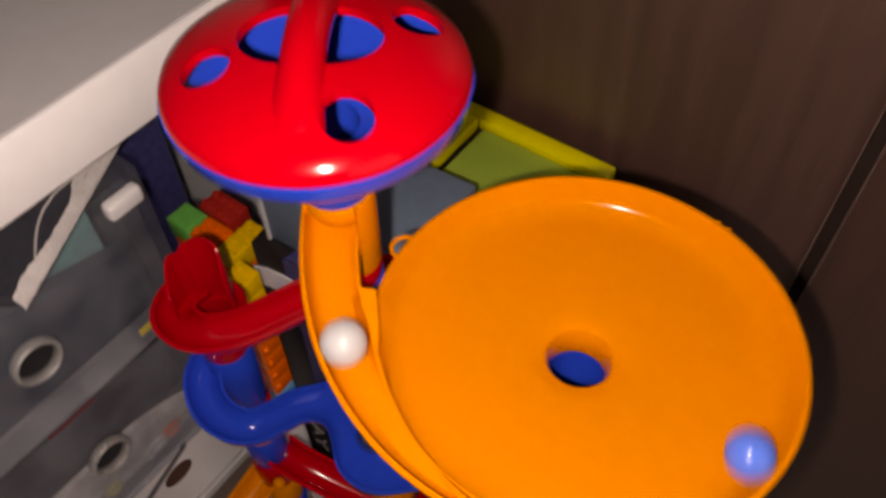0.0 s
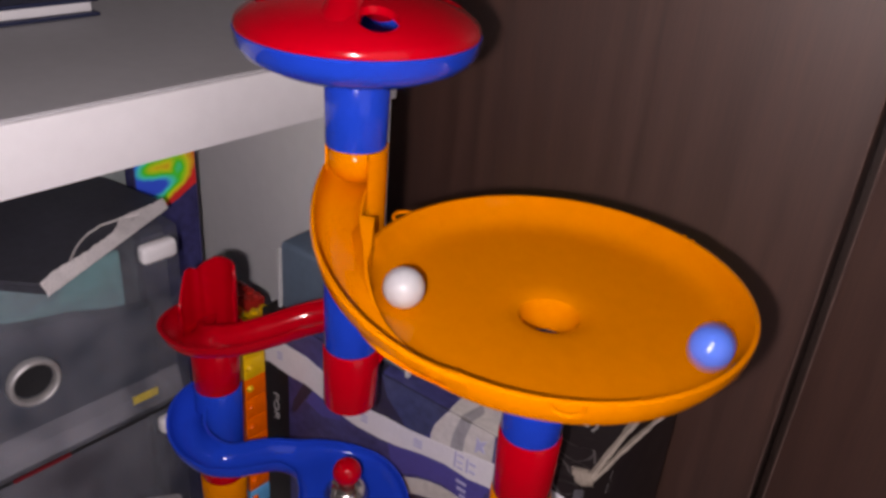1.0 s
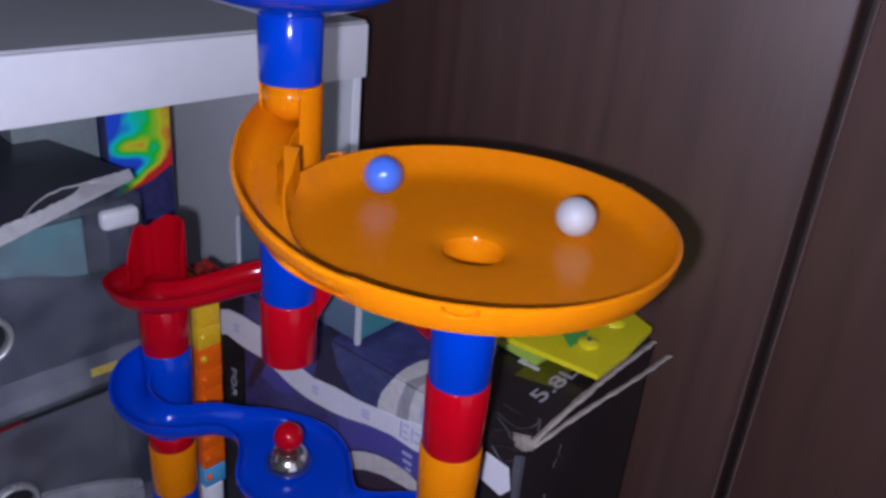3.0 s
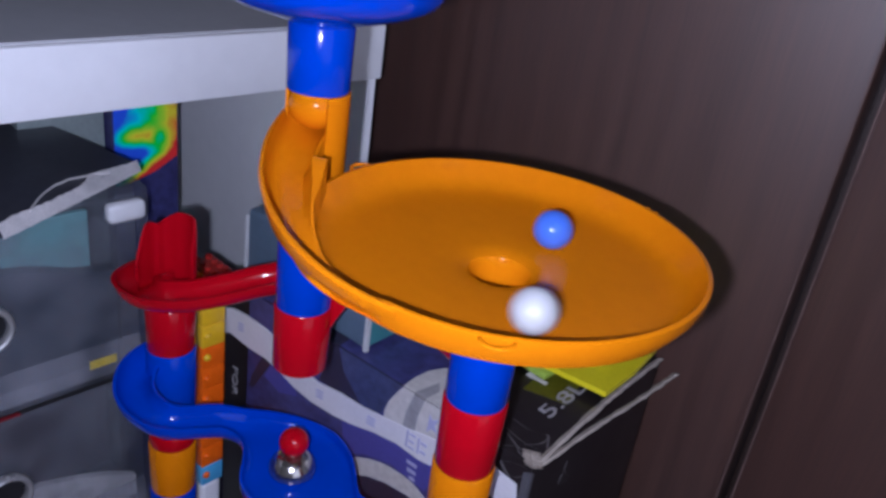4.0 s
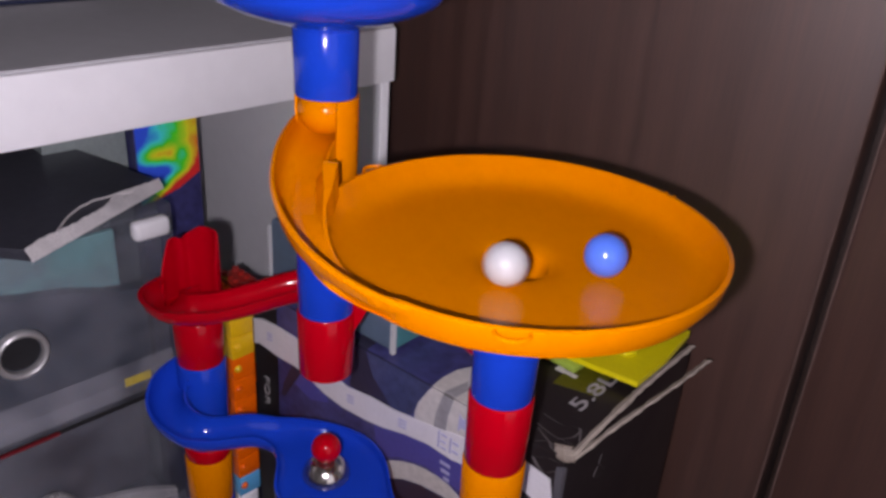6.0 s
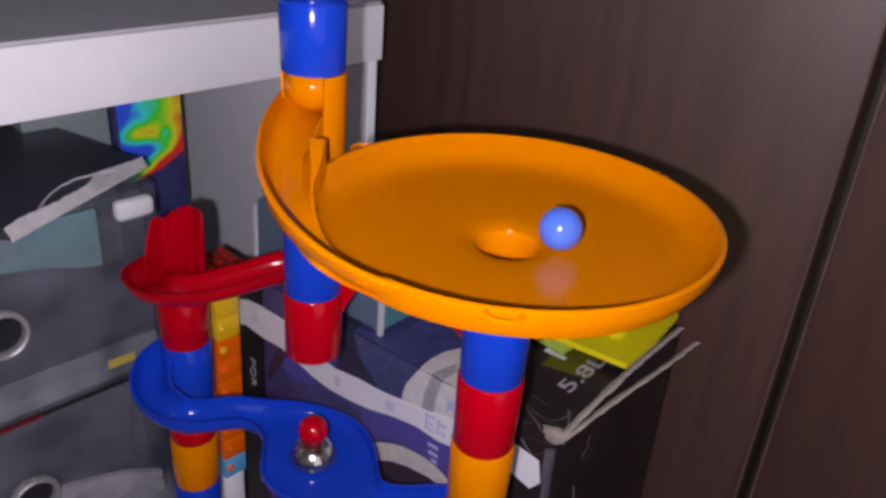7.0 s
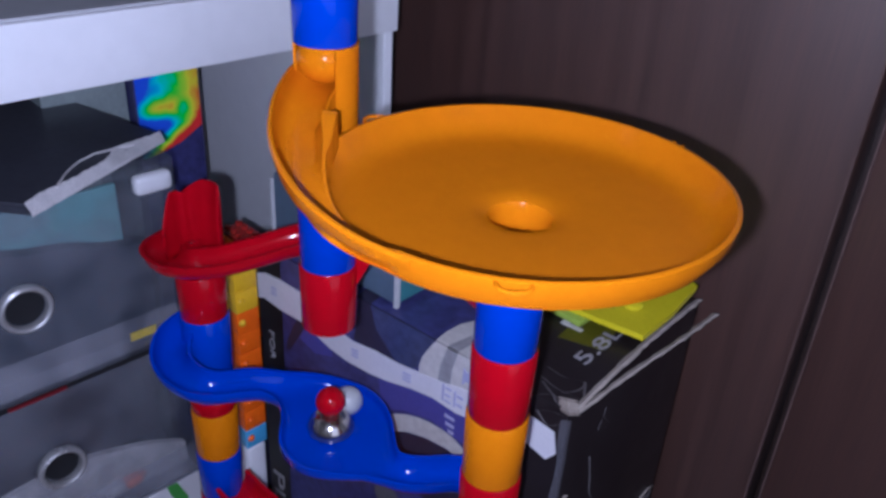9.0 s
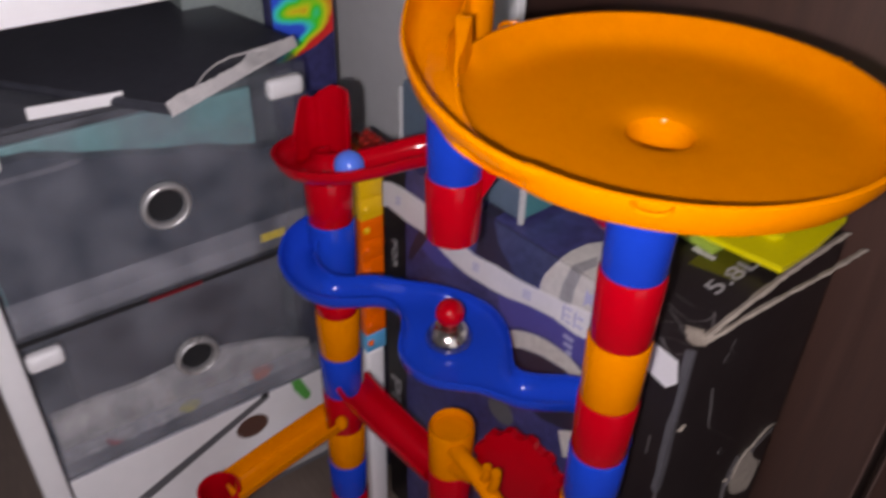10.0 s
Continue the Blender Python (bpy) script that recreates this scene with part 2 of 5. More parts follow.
def sweep_bm(rows, bm=None):
    """Joins rows of equally many points into a closed skin."""
    bm = bm or bmesh.new()
    rings = [[bm.verts.new(tuple(q)) for q in row] for row in rows]
    k = len(rings[0])
    for a, b in zip(rings, rings[1:]):
        for j in range(k):
            bm.faces.new((a[j], a[(j + 1) % k], b[(j + 1) % k], b[j]))
    bm.faces.new(rings[0])
    bm.faces.new(rings[-1][::-1])
    return bm


def trough_bm(points, radius=0.0120, thick=0.0017, wall=0.0035, steps=8, bm=None):
    """A half pipe along points (x, y, z of the floor, with an optional radius factor)."""
    line = spline([(*q, 1.0) if len(q) == 3 else q for q in points], steps)
    deep = lambda q: radius * min(1.0, q[3])
    rows = []
    for i, q in enumerate(line):
        d = line[min(i + 1, len(line) - 1)] - line[max(i - 1, 0)]
        side = np.array((-d[1], d[0], 0.0))
        side /= np.linalg.norm(side)
        up = np.array((0, 0, 1.0))
        row = []
        r = radius * (0.6 + 0.4 * q[3])
        c = q[:3] + up * deep(q)
        for rad, order in ((r, range(0, 13)), (r - thick, range(12, -1, -1))):
            if order[0] == 0:
                row.append(c + side * (rad + 0.0008) + up * wall)
            for j in order:
                a = math.pi * j / 12
                row.append(c + side * rad * math.cos(a) - up * deep(q) * math.sin(a) * (rad / r))
            if order[0] == 0:
                row.append(c - side * (rad + 0.0008) + up * wall)
                row.append(c - side * (rad - thick) + up * wall)
        row.append(c + side * (r - thick) + up * wall)
        rows.append(row)
    return sweep_bm(rows, bm)


def rod_bm(points, radius, n=8, steps=6, bm=None):
    line = spline(points, steps)
    rows = []
    for i, q in enumerate(line):
        d = line[min(i + 1, len(line) - 1)] - line[max(i - 1, 0)]
        d = Vector(d).normalized()
        s = d.cross(Vector((0.31, 0.2, 0.93))).normalized()
        u = s.cross(d)
        rows.append([Vector(q) + (s * math.cos(2 * math.pi * j / n) + u * math.sin(2 * math.pi * j / n)) * radius for j in range(n)])
    return sweep_bm(rows, bm)


def sphere_bm(r, at=(0, 0, 0), bm=None, u=40, v=24, squash=1.0):
    bm = bm or bmesh.new()
    made = bmesh.ops.create_uvsphere(bm, u_segments=u, v_segments=v, radius=r)["verts"]
    for w in made:
        w.co = Vector((w.co.x, w.co.y, w.co.z * squash)) + Vector(at)
    return bm


# ---- the phone torch, held beside the lens ----


def phone_torch():
    """A light-emitting disc in a short black cup, 2 cm from the lens; it shines along its own -z."""
    t = tagged(empty("phone_torch"), "small bright phone torch in a black bezel", "torch")
    part("bezel", lathe_bm([(0.0001, 0.0045), (0.0068, 0.0045), (0.0074, 0.0038), (0.0074, 0.0004), (0.0068, 0.0), (0.0056, 0.0), (0.0054, 0.0016), (0.0001, 0.0016)], 32, closed=False), BLACK, t)
    part("light_disc", lathe_bm([(0.0001, 0.0002), (0.0045, 0.0002), (0.0045, 0.0012), (0.0001, 0.0012)], 32, closed=False), TORCH_GLOW, t, "glowing white disc", smooth=False)
    return t


torch = phone_torch()

# ---- the setting ----
WALL_Y = 0.215
tagged(part("floor", box_bm(-2.0, 2.0, -2.2, 0.6, -0.05, 0.0), FLOOR, smooth=False), "dark brown laminate floor under the toys", "floor", kind="structure")
tagged(part("wall_back", box_bm(-2.0, -0.4255, WALL_Y, 0.35, 0.0, 2.4), WALL, smooth=False), "plain light grey painted wall", "wall", kind="structure")
# West, east and south walls and ceiling are unseen, added to enclose the fill.
tagged(part("wall_west", box_bm(-2.05, -2.0, -2.2, 0.35, 0.0, 2.4), ROOM, smooth=False), "plain pale room wall", "wall", kind="structure")

# The opening in this wall is made up; it lets the world's fill in.
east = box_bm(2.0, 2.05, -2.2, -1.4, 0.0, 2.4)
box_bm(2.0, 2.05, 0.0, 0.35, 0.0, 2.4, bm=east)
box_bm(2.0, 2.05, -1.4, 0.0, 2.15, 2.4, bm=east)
tagged(part("wall_east", east, ROOM, smooth=False), "plain pale room wall with an added opening for fill light", "wall", kind="structure")
tagged(part("wall_south", box_bm(-2.05, 2.05, -2.25, -2.2, 0.0, 2.4), ROOM, smooth=False), "plain pale room wall", "wall", kind="structure")
tagged(part("ceiling", box_bm(-2.05, 2.05, -2.25, 0.35, 2.4, 2.45), ROOM, smooth=False), "plain pale ceiling", "ceiling", kind="structure")


def wardrobe():
    w = tagged(empty("wardrobe", (-0.29, 0.205, 0)), "tall dark brown wood-grain wardrobe with flat doors", "wardrobe")
    # Carcass colour is darkened wood, painting in the shade between the doors.
    part("carcass", box_bm(-0.132, 1.6, 0.019, 0.38, 0.0, 2.2), SHADED_WOOD, w, smooth=False)
    part("door", box_bm(-0.135, 0.3388, 0.0, 0.018, 0.01, 2.18, 0.0015), WOOD, w)
    part("door", box_bm(0.3462, 0.80, 0.0, 0.018, 0.01, 2.18, 0.0015), WOOD, w)
    part("door", box_bm(0.807, 1.25, 0.0, 0.018, 0.01, 2.18, 0.0015), WOOD, w)
    # Pale strips stand in for the glint along the bevelled door edges.
    for x in (0.3377, 0.3463):
        part("edge_strip", box_bm(x, x + 0.0010, -0.0016, -0.0004, 0.01, 2.18), WOOD_GLINT, w, "pale strip painted as the glint on a door edge", smooth=False)


wardrobe()


DESK_END = 0.1458


def desk():
    d = tagged(empty("desk", (-0.228, DESK_END, 0)), "white desk with a thick edge and a grey top", "desk")
    part("top", box_bm(-0.62, 0.0, -1.3, 0.0, 0.441, 0.4765, 0.0012), WHITE_BOARD, d)
    part("surface", box_bm(-0.619, -0.0015, -1.299, -0.0015, 0.477, 0.4785), DESK_TOP, d, smooth=False)
    part("side_panel", box_bm(-0.62, -0.04, -1.3, -1.27, 0.0, 0.4405), WHITE_BOARD, d, smooth=False)
    part("side_panel", box_bm(-0.62, -0.0030, -0.0090, -0.0018, 0.0, 0.4405, 0.0008), WHITE_BOARD, d, smooth=False)
    part("back_panel", box_bm(-0.62, -0.60, -1.268, -0.0100, 0.0, 0.4405), WHITE_BOARD, d, smooth=False)


desk()


def book():
    p = tagged(empty("book", (-0.384, 0.022, 0.4785)), "closed navy hardcover book with white pages on the desk", "book")
    part("back_cover", box_bm(-0.23, 0.002, -0.32, 0.002, 0.0005, 0.0030, 0.0008), NAVY_COVER, p)
    part("page_block", box_bm(-0.228, -0.001, -0.318, -0.002, 0.0032, 0.0095, 0.0008), WHITE_BOARD, p)
    part("front_cover", box_bm(-0.23, 0.002, -0.32, 0.002, 0.0097, 0.0125, 0.0008), NAVY_COVER, p)


book()


def desk_clutter():
    tagged(part("cable", rod_bm([(-0.458, 0.030, 0.4815), (-0.464, 0.054, 0.4815), (-0.456, 0.082, 0.4815), (-0.437, 0.108, 0.4815), (-0.420, 0.122, 0.4815), (-0.445, 0.136, 0.4815)], 0.0026, 10), WHITE_BOARD), "loose white cable lying on the desk", "cable")
    tagged(part("black_case", box_bm(-0.56, -0.475, 0.035, 0.130, 0.4787, 0.515, 0.006, 3), BLACK), "small black case standing on the desk", "case")


desk_clutter()

# ---- the marble run ----
AX, AY, BX, BY = -0.0968, -0.0141, -0.1899, -0.0300
run = tagged(empty("marble_run"), "tall plastic marble run in glossy red, blue and orange", "marble run")


def tube_section(x, y, z0, z1, mat):
    r0, r1 = 0.0128, 0.0138
    prof = [(r0, 0), (r0 + 0.0003, 0.0006), (r1 - 0.0002, z1 - z0 - 0.0008), (r1 - 0.0006, z1 - z0 - 0.0002), (r1 - 0.0022, z1 - z0 - 0.0002), (r0 - 0.0018, 0)]
    return part("tube_section", lathe_bm(prof, 40, (x, y, z0)), mat, run)


H = 0.0341
# post under the dish
z = 0.3848
for m in (RED, ORANGE, RED, BLUE, ORANGE, RED, BLUE, ORANGE, RED, BLUE, RED):
    tube_section(0, 0, max(z - H, 0.006), z, m)
    z -= H
tube_section(0, 0, 0.3848, 0.430, BLUE)
# hanging tower
tube_section(AX, AY, 0.3515, 0.3852, RED)
tube_section(AX, AY, 0.3852, 0.4380, BLUE)
tube_section(AX, AY, 0.4380, 0.4480, RED)
tube_section(AX, AY, 0.4878, 0.5170, BLUE)
# far tower
tube_section(BX, BY, 0.3165, 0.3450, RED)
tube_section(BX, BY, 0.2600, 0.3165, BLUE)
tube_section(BX, BY, 0.2500, 0.2600, RED)
z = 0.2500
for m in (ORANGE, BLUE, RED, ORANGE, BLUE, RED, ORANGE):
    tube_section(BX, BY, max(z - H, 0.006), z, m)
    z -= H


def base_plate(x, y, mat):
    part("base_plate", lathe_bm([(0.0, 0.0), (0.030, 0.0), (0.030, 0.003), (0.016, 0.006), (0.0, 0.006)], 40, (x, y, 0.0), closed=False), mat, run)


base_plate(0, 0, BLUE)
base_plate(BX, BY, RED)

CHUTE = ((180, 0.1112, 0.0880, 0.4705, 0.4770), (190, 0.1108, 0.0874, 0.4690, 0.4774), (194, 0.1078, 0.0860, 0.4675, 0.4778), (199, 0.1041, 0.0830, 0.4652, 0.4770), (205, 0.1004, 0.0795, 0.4620, 0.4757), (212, 0.0967, 0.0756, 0.4592, 0.4738), (219, 0.0935, 0.0725, 0.4575, 0.4715), (236, 0.0868, 0.0700, 0.4545, 0.4670), (252, 0.0818, 0.0690, 0.4525, 0.4635), (268, 0.0778, 0.0680, 0.4510, 0.4608), (284, 0.0752, 0.0675, 0.4500, 0.4598))
CHUTE_LINE = np.array(spline(CHUTE, 10))


def chute_at(a):
    if a < 180 or a > 284:
        return None
    return [float(np.interp(a, CHUTE_LINE[:, 0], CHUTE_LINE[:, j])) for j in range(5)]


def dish():
    """Shallow round dish with a drop hole; its rim is cut where the slide runs in."""
    bm = bmesh.new()
    n = 144
    rings = []
    for i in range(n):
        deg = 360 * i / n
        a = radians(deg)
        cut = min(1.0, max(0.0, min((deg - 206) / 4, (280 - deg) / 26)))
        row = chute_at(deg) or CHUTE[-1]
        top = 0.460 + cut * (row[3] + 0.0003 - 0.460)
        rt = 0.0750 + cut * (row[2] + 0.0012 - 0.0750)
        prof = [(0.0105, 0.4330), (0.0108, 0.4395), (0.0122, 0.4428), (0.0150, 0.4443)]
        prof += [(r, 0.4440 + 0.005 * (r / 0.066) ** 1.5) for r in (0.02, 0.03, 0.04, 0.05, 0.058, 0.063)]
        prof += [(0.0668, 0.4502), (0.0695, min(0.4530, top - 0.0008)), (rt - 0.0030, top - 0.0022), (rt - 0.0016, top), (rt - 0.0003, top), (rt + 0.0001, top - 0.0003)]
        prof += [(rt - 0.0003, min(0.4552, top - 0.003)), (0.0708, 0.4486), (0.064, 0.4460), (0.02, 0.4415), (0.0145, 0.4385), (0.0135, 0.4270), (0.0120, 0.4270)]
        rings.append([bm.verts.new((r * math.cos(a), r * math.sin(a), zz)) for r, zz in prof])
    k = len(rings[0])
    for i in range(n):
        p, q = rings[i], rings[(i + 1) % n]
        for j in range(k):
            bm.faces.new((p[j], p[(j + 1) % k], q[(j + 1) % k], q[j]))
    d = part("dish", bm, ORANGE, run, "round orange spiral dish with a drop hole in the middle")
    for deg in (184.1, 307.9, 60.0):
        a = radians(deg)
        o, s = Vector((math.cos(a), math.sin(a), 0)), Vector((-math.sin(a), math.cos(a), 0))
        c = Vector((0, 0, 0.4588)) + o * 0.0748
        loop = [tuple(c + o * (0.0048 * math.sin(math.pi * j / 8)) + s * (0.0052 * math.cos(math.pi * j / 8))) for j in range(9)]
        if deg != 60.0:
            part("loop", rod_bm(loop, 0.0008, 8, 3), ORANGE, d)
    for deg in (73.5, 77.0):
        a = radians(deg)
        part("moulding_nub", sphere_bm(0.0011, (0.0752 * math.cos(a), 0.0752 * math.sin(a), 0.4592), u=10, v=6), ORANGE, d)
    rows = []
    for i in range(70):
        deg = 184 + 100 * i / 69
        _, ro, ri, fl, top = chute_at(deg)
        a = radians(deg)
        lip = 0.0022 if deg < 206.5 else 0.0092 if deg < 209 else 0.0004 + 0.0088 * max(0.0, 1 - (deg - 209) / 34) ** 1.6
        th = 0.0012 if deg < 206.5 else 0.0012 + 0.0055 * max(0.0, 1 - (deg - 206.5) / 16)
        end = max(0.0, (deg - 262) / 22)
        hide = min(1.0, max(0.0, (deg - 245) / 30))
        prof = [((ro - 0.0050) * (1 - hide) + 0.0698 * hide, (fl - 0.0010) * (1 - hide) + 0.4478 * hide), (ro - 0.0020 - 0.0010 * hide, fl + 0.0030), (ro - 0.0004, top - 0.0045), (ro + 0.0003, top - 0.001), (ro - 0.0003, top), (ro - 0.0014, top), (ro - 0.0020, fl + 0.0072 - 0.0035 * end), (ro - 0.0029, fl + 0.0042 - 0.0015 * end), (ro - 0.0046, fl + 0.0019), (ro - 0.0070, fl + 0.0007), ((ro + ri) / 2 - 0.0006, fl), (ri + 0.0040, fl + 0.0006), (ri + 0.0014, fl + 0.001 + lip * 0.5), (ri + 0.0010, fl + 0.001 + lip), (ri + 0.0010 - th, fl + 0.001 + lip), (ri + 0.0006 - th, fl - 0.0035 + 0.0032 * hide), ((ro + ri) / 2, fl - 0.0050 + 0.0048 * hide)]
        rows.append([(r * math.cos(a), r * math.sin(a), zz) for r, zz in prof])
    part("slide", sweep_bm(rows), ORANGE, run, "curved orange slide that runs into the dish")
    # half tube from which the slide starts, with a ring on top
    part("slide_tube", lathe_bm([(0.0118, 0.448), (0.0135, 0.448), (0.0138, 0.4876), (0.0122, 0.4876)], 28, (AX, AY, 0), start=-20, stop=192), ORANGE, run)
    part("slide_collar", lathe_bm([(0.0116, 0.4700), (0.0128, 0.4700), (0.0130, 0.4868), (0.0118, 0.4868)], 10, (AX, AY, 0), start=192, stop=230), ORANGE, run)
    part("deflector", sphere_bm(0.0117, (AX, AY, 0.4812), u=32, v=20, squash=0.9), ORANGE, run)


dish()


def funnel_cup():
    prof = [(0.0125, 0.5120), (0.0142, 0.5165), (0.022, 0.5178), (0.036, 0.5222), (0.0446, 0.5264), (0.0478, 0.5306), (0.0487, 0.5362), (0.0470, 0.5363), (0.0440, 0.5310), (0.034, 0.5240), (0.02, 0.5200), (0.0115, 0.5170), (0.0115, 0.5120)]
    part("funnel_cup", lathe_bm(prof, 64, (AX, AY, 0)), BLUE, run, "blue funnel bowl under the red lid")
    bm = bmesh.new()
    outer = [(0.0482, 0.5364), (0.0482, 0.5380), (0.0468, 0.5406), (0.0420, 0.5441), (0.034, 0.5478), (0.024, 0.5506), (0.012, 0.5522), (0.0005, 0.5526)]
    prof = outer + [(r - (0.0020 if r > 0.04 else 0.0), zz - (0.0012 if zz < 0.5382 else 0.0030)) for r, zz in outer[::-1]]
    lathe_bm(prof, 72, (AX, AY, 0), bm)
    bmesh.ops.remove_doubles(bm, verts=bm.verts, dist=0.00001)
    lid = part("lid", bm, RED, run, "red domed lid with round holes and a raised grip")
    cuts = []
    for x, y, r in ((0.0286, -0.0179, 0.0078), (-0.0182, -0.0261, 0.0078), (0.0188, 0.0276, 0.0078), (-0.0290, 0.0165, 0.0078)):
        c = bmesh.new()
        bmesh.ops.create_cone(c, cap_ends=True, segments=36, radius1=r, radius2=r, depth=0.05, matrix=Matrix.Translation((AX + x, AY + y, 0.545)))
        cuts.append(c)
    ang = math.atan2(0.0563, -0.0368)
    for side in (1, -1):
        c = bmesh.new()
        ring = [Vector((0.0055, 0.0140)), Vector((0.0055, -0.0140))] + [Vector((0.0055 + 0.0165 * math.cos(q), 0.0140 * math.sin(q))) for q in [radians(-80 + 160 * j / 14) for j in range(15)]]
        tops = []
        for zz in (0.52, 0.57):
            level = []
            for p in ring:
                u = p.x * side
                level.append(c.verts.new((AX + u * math.sin(ang) + p.y * math.cos(ang), AY - u * math.cos(ang) + p.y * math.sin(ang), zz)))
            tops.append(level)
        k = len(ring)
        for j in range(k):
            c.faces.new((tops[0][j], tops[0][(j + 1) % k], tops[1][(j + 1) % k], tops[1][j]))
        c.faces.new(tops[0])
        c.faces.new(tops[1])
        cuts.append(c)
    tools = [part("cutter", c, RED, smooth=False) for c in cuts]
    for t in tools:
        mod = lid.modifiers.new("hole", "BOOLEAN")
        mod.operation, mod.object, mod.solver = "DIFFERENCE", t, "EXACT"
    bpy.context.view_layer.update()
    done = bpy.data.meshes.new_from_object(lid.evaluated_get(bpy.context.evaluated_depsgraph_get()))
    lid.modifiers.clear()
    lid.data = done
    done.name = "lid"
    for f in done.polygons:
        f.use_smooth = True
    done.set_sharp_from_angle(angle=radians(30))
    for t in tools:
        bpy.data.objects.remove(t)
    # arched grip over the lid
    rows = []
    for i in range(25):
        s = -1 + 2 * i / 24
        h = 0.5405 + 0.0175 * math.cos(s * math.pi / 2) ** 0.8
        cx, cy = AX + math.cos(ang) * s * 0.040, AY + math.sin(ang) * s * 0.040
        sx, sy = math.sin(ang), -math.cos(ang)
        w = 0.0066 + 0.0030 * abs(s) ** 3
        rows.append([(cx + sx * w * math.cos(q), cy + sy * w * math.cos(q), h - 0.004 + 0.0070 * math.sin(q)) for q in [2 * math.pi * j / 16 for j in range(16)]])
    part("grip", sweep_bm(rows), RED, lid)


funnel_cup()


def red_chute():
    path = [(-0.008, 0.0115, 0.3845), (-0.020, 0.0145, 0.3833), (-0.045, 0.0215, 0.3810), (-0.075, 0.0290, 0.3775), (-0.105, 0.0265, 0.3740), (-0.1265, 0.0110, 0.3705), (-0.1386, -0.0075, 0.3670), (-0.1479, -0.0215, 0.3622), (-0.1599, -0.0372, 0.3572), (-0.1773, -0.0489, 0.3535), (-0.1945, -0.0475, 0.3512), (-0.2030, -0.0370, 0.3495), (-0.2035, -0.0260, 0.3485)]
    c = part("red_chute", trough_bm(path, 0.0108, wall=0.0005), RED, run, "red half-pipe chute winding between two towers")
    # three-cornered rib behind the hanging tower
    rib = bmesh.new()
    faces = []
    for off in (-0.0012, 0.0012):
        faces.append([rib.verts.new((AX + 0.75 * r - 0.66 * off, AY + 0.66 * r + 0.75 * off, zz)) for r, zz in ((0.0115, 0.3710), (0.0195, 0.3865), (0.0195, 0.3910), (0.0115, 0.3910))])
    rib.faces.new(faces[0])
    rib.faces.new(faces[1][::-1])
    for j in range(4):
        rib.faces.new((faces[0][j], faces[0][(j + 1) % 4], faces[1][(j + 1) % 4], faces[1][j]))
    part("rib", rib, RED, run, smooth=False)
    # wavy hood round the drop into the far tower
    rows = []
    for i in range(61):
        deg = 28 + 227 * i / 60
        a = radians(deg)
        k = max(0.0, (deg - 120) / 135)
        step = [min(1.0, max(0.0, (deg - d0) / wide)) for d0, wide in ((130, 40), (206, 38))]
        s1, s2 = [q * q * (3 - 2 * q) for q in step]
        r = 0.0132 + 0.0026 * s1 + 0.0030 * s2 - 0.0009 * math.exp(-((deg - 178) / 9) ** 2)
        top = 0.3912 - 0.0050 * s1 - 0.0200 * s2 - 0.0020 * math.exp(-((deg - 178) / 10) ** 2) - 0.016 * max(0.0, 1 - (deg - 28) / 45) ** 2
        rows.append([(BX - 0.002 + (r - t) * math.cos(a), BY + 0.002 + (r - t) * math.sin(a), zz) for t, zz in ((0.003 * k, 0.3440), (0, top - 0.004), (0.0006, top), (0.0018, top), (0.0020, 0.3440))])
    part("hood", sweep_bm(rows), RED, run, "red upright hood with a wavy wall")
    part("cup", lathe_bm([(0.0125, 0.341), (0.0145, 0.3445), (0.0190, 0.3485), (0.0180, 0.3500), (0.0130, 0.3462), (0.0108, 0.341)], 40, (BX - 0.003, BY + 0.002, 0)), RED, run)


red_chute()


def tray_bm(points, thick=0.0017, steps=8):
    """A winding tray along points (x, y, z of the floor, half width, depth, squareness of the section, heading in degrees)."""
    rows = []
    for q in spline(points, steps):
        w, deep, n, way = q[3], q[4], q[5], radians(q[6])
        side = np.array((-math.sin(way), math.cos(way), 0.0))
        row = []
        for wide, drop, order in ((w, thick, range(21)), (w - thick, 0.0, range(20, -1, -1))):
            for j in order:
                u = math.cos(math.pi * j / 20)
                fall = (1 - abs(u) ** n) ** (1 / n)
                row.append(q[:3] + side * wide * u + np.array((0, 0, deep - (deep + drop) * fall)))
        rows.append(row)
    return sweep_bm(rows)


